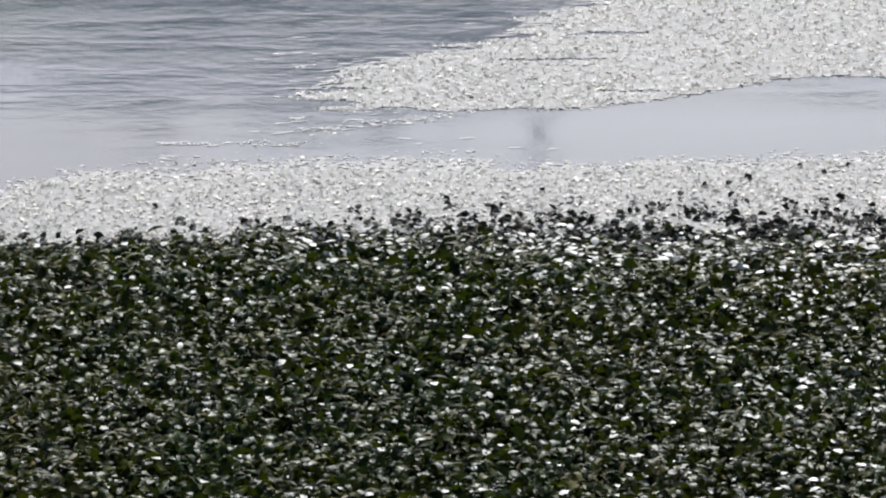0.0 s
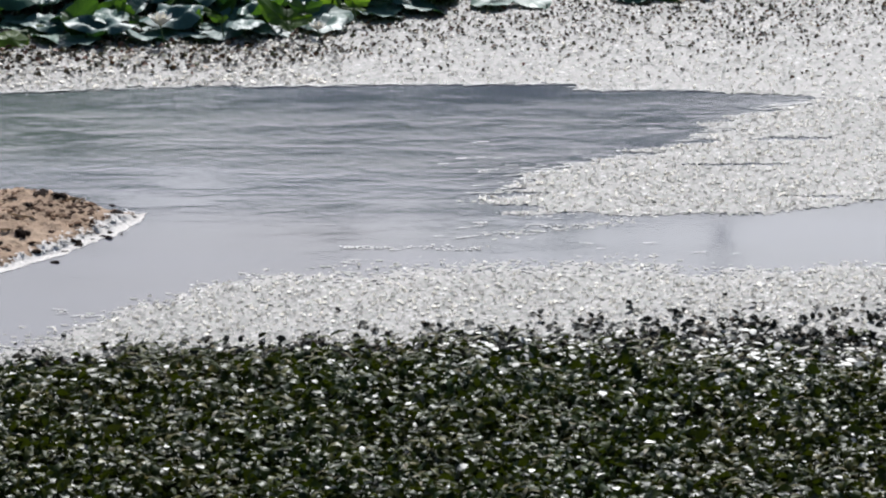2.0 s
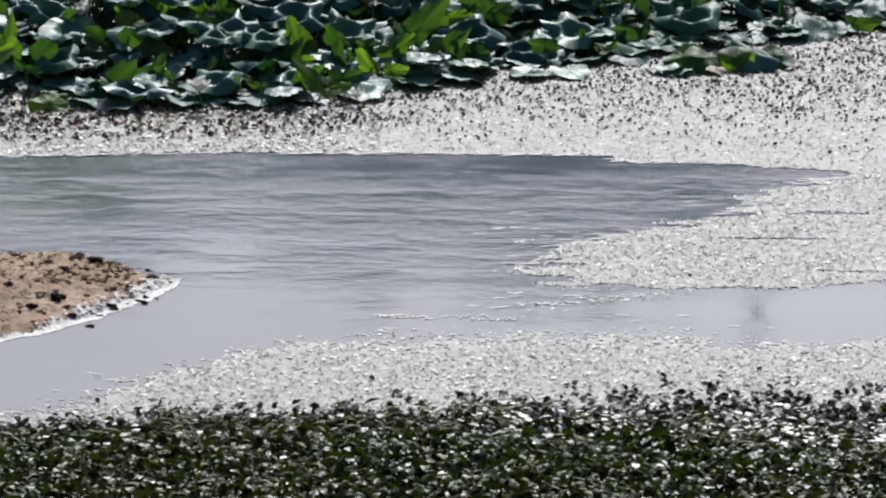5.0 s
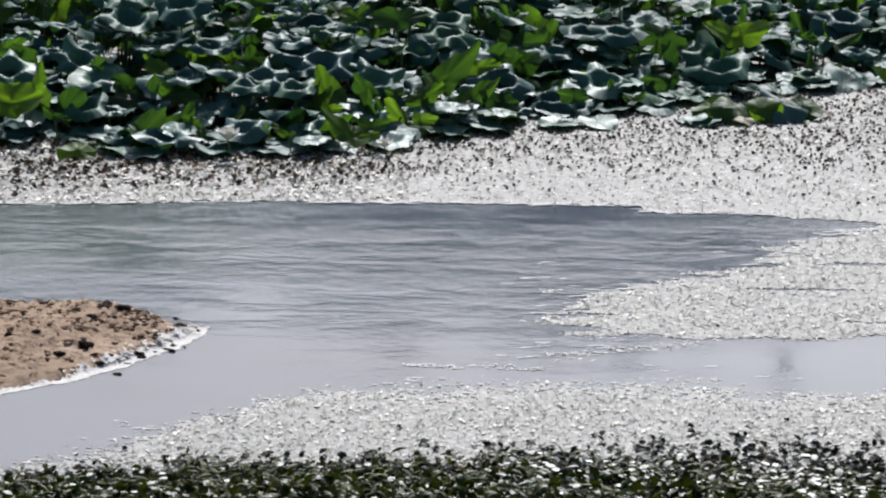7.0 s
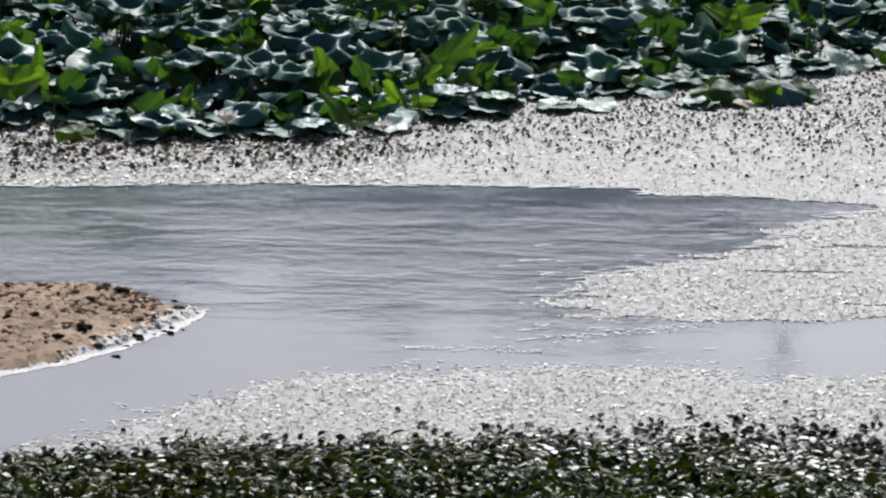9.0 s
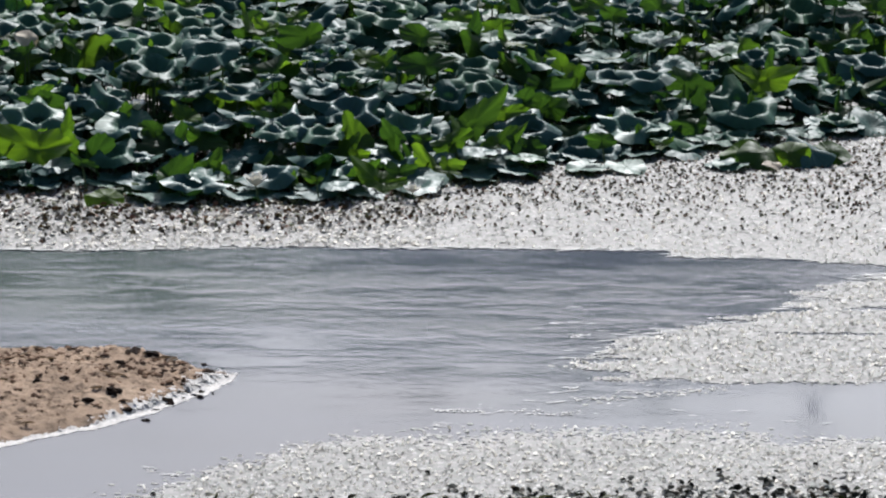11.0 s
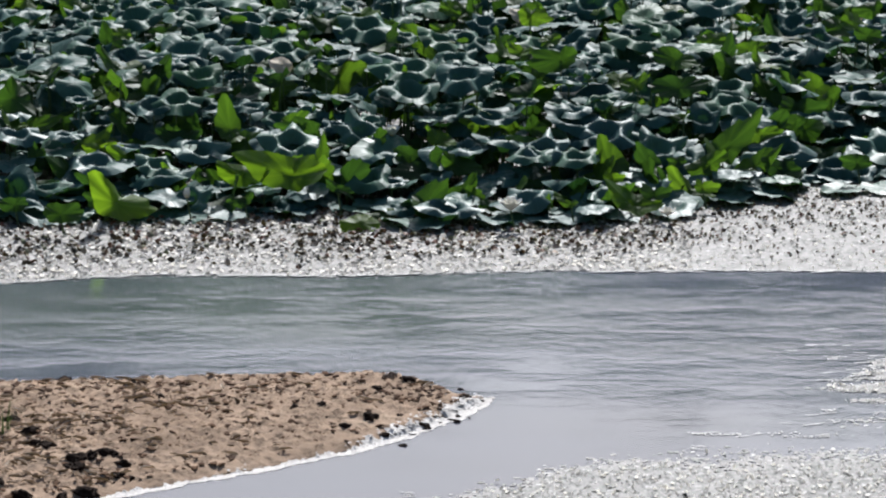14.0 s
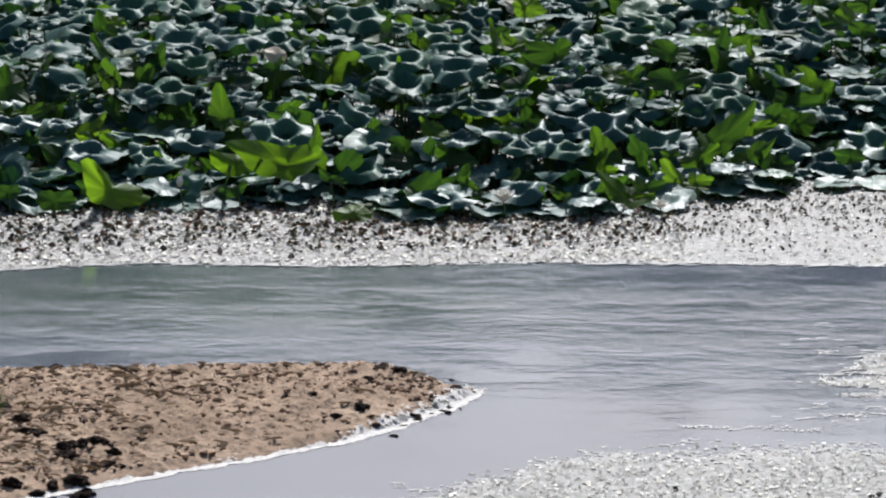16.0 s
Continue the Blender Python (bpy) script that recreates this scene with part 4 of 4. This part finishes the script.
# upright leaves that the sun shines through; BRIGHT ones have extra sun in their colour
for shade, label, spots in (
        (BRIGHT, "upright lotus leaf coloured bright green to look sunlit",
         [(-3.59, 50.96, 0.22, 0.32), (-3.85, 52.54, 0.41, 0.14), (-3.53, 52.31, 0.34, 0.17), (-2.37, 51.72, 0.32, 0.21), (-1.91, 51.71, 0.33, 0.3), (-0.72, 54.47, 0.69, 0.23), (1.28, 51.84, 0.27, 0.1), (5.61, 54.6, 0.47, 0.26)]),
        (GREEN, "green upright lotus leaf with sun shining through",
         [(-4.58, 50.86, 0.22, 0.17), (-1.49, 54.56, 0.71, 0.28), (-5.24, 57.65, 0.74, 0.1), (-3.81, 56.07, 0.7, 0.12), (1.17, 54.35, 0.64, 0.17), (3.51, 54.8, 0.56, 0.24), (2.09, 53.33, 0.46, 0.1), (1.58, 53.04, 0.42, 0.1), (1.03, 52.66, 0.38, 0.1), (2.29, 52.3, 0.31, 0.21), (0.87, 50.88, 0.22, 0.08), (3.79, 52.62, 0.26, 0.17), (2.19, 51.62, 0.23, 0.14), (7.13, 53.95, 0.22, 0.17)]),
        (GREEN, "dark green upright lotus leaf on its stalk",
         [(-4.1, 50.46, 0.22, 0.24), (-2.34, 56.63, 0.74, 0.2), (-2.13, 54.46, 0.64, 0.19), (-0.52, 53.36, 0.54, 0.19), (-2.37, 52.73, 0.45, 0.21), (-0.72, 52.27, 0.4, 0.19), (-2.34, 51.13, 0.21, 0.14), (-1.43, 51.31, 0.29, 0.12), (3.06, 54.75, 0.56, 0.24), (-0.24, 52.02, 0.36, 0.21), (0.6, 52.41, 0.4, 0.24), (1.96, 52.27, 0.34, 0.1), (1.7, 51.27, 0.23, 0.16), (1.48, 51.47, 0.26, 0.07), (3.2, 53.48, 0.39, 0.17)])):
    for x, y, z, r in spots:
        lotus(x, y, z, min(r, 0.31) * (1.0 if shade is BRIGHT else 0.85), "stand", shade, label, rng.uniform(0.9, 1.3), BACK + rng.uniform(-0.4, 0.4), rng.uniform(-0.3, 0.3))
# leaves that lie on the mat at the front of the bed
for x, y, r in [(-.51, 50.75, .33), (-1.86, 51.3, .34), (.15, 50.94, .36), (.87, 51.07, .39), (1.37, 51.12, .31), (-2.53, 51.2, .28), (-2.86, 51.1, .25), (1.72, 51.5, .25),
                (2.54, 52.0, .31), (3.62, 52.3, .33), (4.02, 52.36, .31), (5.02, 52.55, .26), (2.47, 51.8, .32)]:
    lotus(x, y, 0.05, 0.68 * r, "flat", BLADE, "dark lotus leaf lying on the floating mat", rng.uniform(0.0, 0.2), rng.uniform(0, 6.28), rng.uniform(0, 6.28))
lotus(-1.18, 50.68, 0.08, 0.21, "fold", BRIGHT, "yellowing lotus leaf fallen on the floating mat", 0.6, BACK + 0.5, 0.3)
# a heap of half-sunk leaves that stands apart from the bed
for x, y, z, r, kind, shade, tilt in ((5.22, 52.72, 0.12, 0.24, "fold", GREEN, 0.75), (5.46, 52.62, 0.16, 0.26, "dome", GREEN, 0.5), (5.70, 52.66, 0.14, 0.24, "fold", BRIGHT, 0.8),
                                      (5.92, 52.72, 0.18, 0.26, "dome", BLADE, 0.45), (6.14, 52.82, 0.12, 0.24, "fold", GREEN, 0.6), (5.10, 52.52, 0.05, 0.20, "flat", BLADE, 0.05)):
    lotus(x, y, z, r, kind, shade, "green lotus leaf heaped on the floating mat", tilt, BACK + rng.uniform(-0.6, 0.6), rng.uniform(-0.5, 0.5))
# green leaves held up all along the front of the bed
for k in range(26):
    x = -5.6 + k * 0.5 + rng.uniform(-0.2, 0.2)
    depth = rng.uniform(0.35, 2.2)
    lotus(x, float(lotus_edge(x)) + depth, 0.06 + 0.15 * depth, rng.uniform(0.10, 0.19), "stand", GREEN, "green tilted lotus leaf on its stalk",
          rng.uniform(0.6, 1.3), BACK + rng.uniform(-0.7, 0.7), rng.uniform(-0.5, 0.5))
# withered ones
for x, y, z, r, tilt in [(-2.08, 54.2, .94, .17, 0.8), (5.5, 52.3, .12, .12, 0.15), (-3.15, 54.46, .86, .15, 0.95), (.39, 57.3, .88, .13, 0.9), (.65, 57.0, .86, .12, 0.8), (4.1, 57.6, .78, .13, 0.9)]:
    lotus(x, y, z, r, "fold", WITHERED, "withered pale brown curled lotus leaf", tilt, BACK + 0.9, 0.6)


def spread(count, x0, x1, y_low, y_high, gap, tries):
    """Places in the bed that keep a gap from one another."""
    out, cells = [], {}
    for x, y, r in taken:
        cells.setdefault((int(x // gap), int(y // gap)), []).append((x, y))
    for _ in range(tries):
        if len(out) >= count:
            break
        x = rng.uniform(x0, x1)
        y = rng.uniform(y_low, y_high)
        depth = y - float(lotus_edge(x))
        if depth < 0.05 or rng.random() > 0.12 + 0.88 * float(soft(0.0, 1.4, depth)):
            continue
        i, j = int(x // gap), int(y // gap)
        if any((x - u) ** 2 + (y - v) ** 2 < gap * gap for a in (-1, 0, 1) for b in (-1, 0, 1) for u, v in cells.get((i + a, j + b), ())):
            continue
        cells.setdefault((i, j), []).append((x, y))
        out.append((x, y))
    return out


def leaf_style(x, y):
    depth = y - float(lotus_edge(x))
    z = min(0.72, 0.03 + 0.14 * depth + 0.06 * depth * depth) * rng.uniform(0.15, 1.3)
    r = 0.10 + 0.20 * rng.random()
    pick = rng.random()
    if rng.random() < 0.20 + 0.34 * float(soft(1.6, 0.3, depth)):
        return z, r * 0.9, "shallow", float(np.clip(rng.normal(0.05, 0.22), -0.45, 0.4)), BACK + rng.normal(0, 0.9)
    if pick < 0.56:
        return z, r, "cup", rng.normal(0.2, 0.2), BACK + rng.normal(0, 0.8)
    if pick < 0.62:
        return z + 0.05, r * 0.95, "dome", rng.normal(0.15, 0.25), rng.uniform(0, 6.28)
    if pick < 0.92:
        return z + 0.08, r * 0.8, "stand", rng.uniform(0.6, 1.4), BACK + rng.uniform(-0.9, 0.9)
    return z, r * 0.8, "fold", rng.uniform(0.2, 1.0), rng.uniform(0, 6.28)


# low leaves that close the front of the bed
rng = np.random.default_rng(17)
for x in np.arange(-5.8, 7.6, 0.46):
    x = float(x) + rng.uniform(-0.1, 0.1)
    y = float(lotus_edge(x)) + rng.uniform(0.0, 0.75)
    low = rng.random() < 0.5
    lotus(x, y, 0.05 if low else rng.uniform(0.08, 0.22), rng.uniform(0.13, 0.27), "flat" if low else "shallow", BLADE,
          "dark lotus leaf lying on the floating mat" if low else "blue-green shallow lotus leaf with a pale wavy rim",
          rng.uniform(0.0, 0.18) if low else rng.uniform(0.0, 0.2), rng.uniform(0, 6.28), rng.uniform(0, 6.28))

# the front of the bed, plant by plant
for x, y in spread(215, -6.0, 7.8, 50.6, 53.0, 0.2, 20000):
    z, r, kind, tilt, way = leaf_style(x, y)
    green = kind in ("fold", "stand")
    lotus(x, y, z, r, kind, GREEN if green else BLADE, "green tilted lotus leaf on its stalk" if green else "blue-green cupped lotus leaf with a pale wavy rim", tilt, way, rng.uniform(0, 6.28))


def build_thicket():
    """The rest of the bed, too many to count."""
    spots = spread(5200, -7.2, 9.8, 51.2, 64.3, 0.165, 90000)
    made = {"leaves": ([], [], [], []), "young_leaves": ([], [], [], [])}
    sv, sq = [], []
    ring = np.linspace(0, 6.283, 4, endpoint=False)
    for x, y in spots:
        z, r, kind, tilt, way = leaf_style(x, y)
        v, fan, quad = ARRAYS[kind][rng.integers(len(ARRAYS[kind]))]
        spin = rng.uniform(-0.6, 0.6) if kind == "stand" else rng.uniform(0, 6.28)
        m = turns(np.array([spin]), np.array([tilt]), np.array([way]))[0]
        verts, maps, fans, quads = made["young_leaves" if kind == "stand" or (kind == "fold" and rng.random() < 0.8) else "leaves"]
        base = sum(len(u) for u in verts[-1:]) + (fans[-1][0, 0] if fans else 0)
        verts.append(v @ m.T * r + (x, y, z))
        maps.append(v[:, :2])
        fans.append(fan + base)
        quads.append(quad + base)
        i = np.arange(4)
        sq.append(np.stack([i, (i + 1) % 4, 4 + (i + 1) % 4, 4 + i], -1) + 8 * len(sv))
        sv.append(np.array([(x + 0.008 * np.cos(t), y + 0.008 * np.sin(t), h) for h in (-0.3, z) for t in ring]))
    bed = tagged(new("lotus_thicket"), "dense bed of blue-green lotus leaves on stalks", "lotus", kind="stuff")
    for name, (verts, maps, fans, quads) in made.items():
        mesh = numpy_mesh(name, np.concatenate(verts), [np.concatenate(fans), np.concatenate(quads)], True, np.concatenate(maps))
        tagged(part(name, mesh, THICKET if name == "leaves" else YOUNG, bed), kind="stuff")
    tagged(part("stalks", numpy_mesh("stalks", np.concatenate(sv), [np.concatenate(sq)]), STALK, bed), kind="stuff")


build_thicket()


def build_flowers():
    """White lotus blossoms, open or in bud."""
    for i, (x, y, z, r, wide) in enumerate([(-.91, 52.6, .54, .13, .7), (-2.9, 51.05, .25, .10, .25), (-4.0, 54.8, .8, .11, .75), (.28, 50.75, .2, .16, .8), (1.82, 50.95, .1, .11, .9)]):
        root = tagged(new("lotus_flower"), "white lotus bud on a stalk" if wide < 0.5 else "open white lotus blossom with a yellow heart", "flower", "lotus flowers")
        root.location = (x, y, 0)
        stem = part("stalk", STEM, STALK, root)
        stem.matrix_basis = Matrix.Translation((0, 0, z)) @ Matrix.Diagonal((1, 1, z + 0.35, 1))
        shape = []
        for u in np.linspace(0, 1, 6):
            for w in np.linspace(-1, 1, 5):
                half = 0.34 * math.sin(math.pi * min(0.98, 0.12 + 0.86 * u)) ** 0.8
                shape.append((u, w * half, 0.25 * u * u + 0.25 * (w * half) ** 2 * 4))
        idx = np.arange(30).reshape(6, 5)
        quad = np.stack([idx[:-1, :-1], idx[1:, :-1], idx[1:, 1:], idx[:-1, 1:]], -1).reshape(-1, 4)
        petal = numpy_mesh("petal", np.array(shape), [quad])
        for k in range(13):
            inner = k >= 7
            lift = radians(80 - 70 * wide * (0.55 if inner else 1.0))
            ob = part("petal", petal, PETAL, root)
            ob.matrix_basis = Matrix.Translation((0, 0, z)) @ Matrix.Rotation(k * 2 * math.pi / 6.5 + i, 4, "Z") @ Matrix.Rotation(-lift, 4, "Y") @ Matrix.Scale(r * (0.85 if inner else 1.0), 4)
        bm = bmesh.new()
        bmesh.ops.create_cone(bm, cap_ends=True, segments=12, radius1=0.12 * r, radius2=0.24 * r, depth=0.3 * r)
        bmesh.ops.translate(bm, verts=bm.verts, vec=(0, 0, z + 0.16 * r))
        part("seed_head", bm, HEART, root)


build_flowers()


# ---- far bank trees, seen only as their dark image in the water ----
def build_woods():
    trunks, crowns = [], []
    g = np.random.default_rng(8)
    n_leaf = 2000
    tree_tops = curve([(-62, 21.0), (-20, 23.8), (-12, 25.4), (-6, 25.4), (-4, 24.2), (0, 23.6), (3, 24.0), (6, 24.9), (9, 25.6), (12, 23.8), (14, 22.9), (18, 22.9), (30, 22.9), (80, 22.0)])
    for k in range(60):
        x, y = -62 + k * 2.3 + g.uniform(-0.6, 0.6), 140 + g.uniform(-5, 5)
        h = float(tree_tops(x)) + g.uniform(-0.4, 0.3)
        wide = g.uniform(3.4, 5.2)
        a = np.linspace(0, 6.283, 7, endpoint=False)
        trunks.append(np.array([(x + r * np.cos(t), y + r * np.sin(t), z) for z, r in ((0.8, 0.45), (h * 0.4, 0.3), (h * 0.8, 0.1)) for t in a]))
        d = g.normal(0, 1, (n_leaf, 3))
        d = d / np.linalg.norm(d, axis=1)[:, None] * (g.random(n_leaf) ** 0.33)[:, None]
        d *= 1 + 0.12 * np.sin(d[:, :1] * 5 + k) + 0.08 * np.sin(d[:, 2:] * 9)
        crowns.append(d * (wide, 3.2, h * 0.42) + (x, y, h * 0.58))
    i = np.arange(7)
    quad = np.concatenate([np.stack([b * 7 + i, b * 7 + (i + 1) % 7, b * 7 + 7 + (i + 1) % 7, b * 7 + 7 + i], -1) for b in range(2)])
    woods = tagged(new("far_woods"), "row of dark green trees on the far bank", "trees", kind="stuff")
    tagged(part("trunks", numpy_mesh("trunks", np.concatenate(trunks), [np.concatenate([quad + 21 * t for t in range(len(trunks))])]), CLOD, woods), kind="stuff")
    p = np.concatenate(crowns)
    n = len(p)
    rot = turns(g.uniform(0, 6.28, n), g.uniform(0, 1.6, n), g.uniform(0, 6.28, n))
    tagged(part("crowns", scatter("crowns", p, g.uniform(0.6, 1.4, n), rot, LEAF, LEAF_FACES), CROWN, woods), kind="stuff")


build_woods()


def build_mast():
    """A slim mast on the far bank; only its dim image in the water comes into view."""
    bm = bmesh.new()
    bmesh.ops.create_cone(bm, cap_ends=True, segments=12, radius1=0.17, radius2=0.09, depth=27.6)
    bmesh.ops.translate(bm, verts=bm.verts, vec=(15.6, 136.0, 14.2))
    tagged(part("mast", bm, ROCK), "slim dark mast standing on the far bank", "mast")


build_mast()
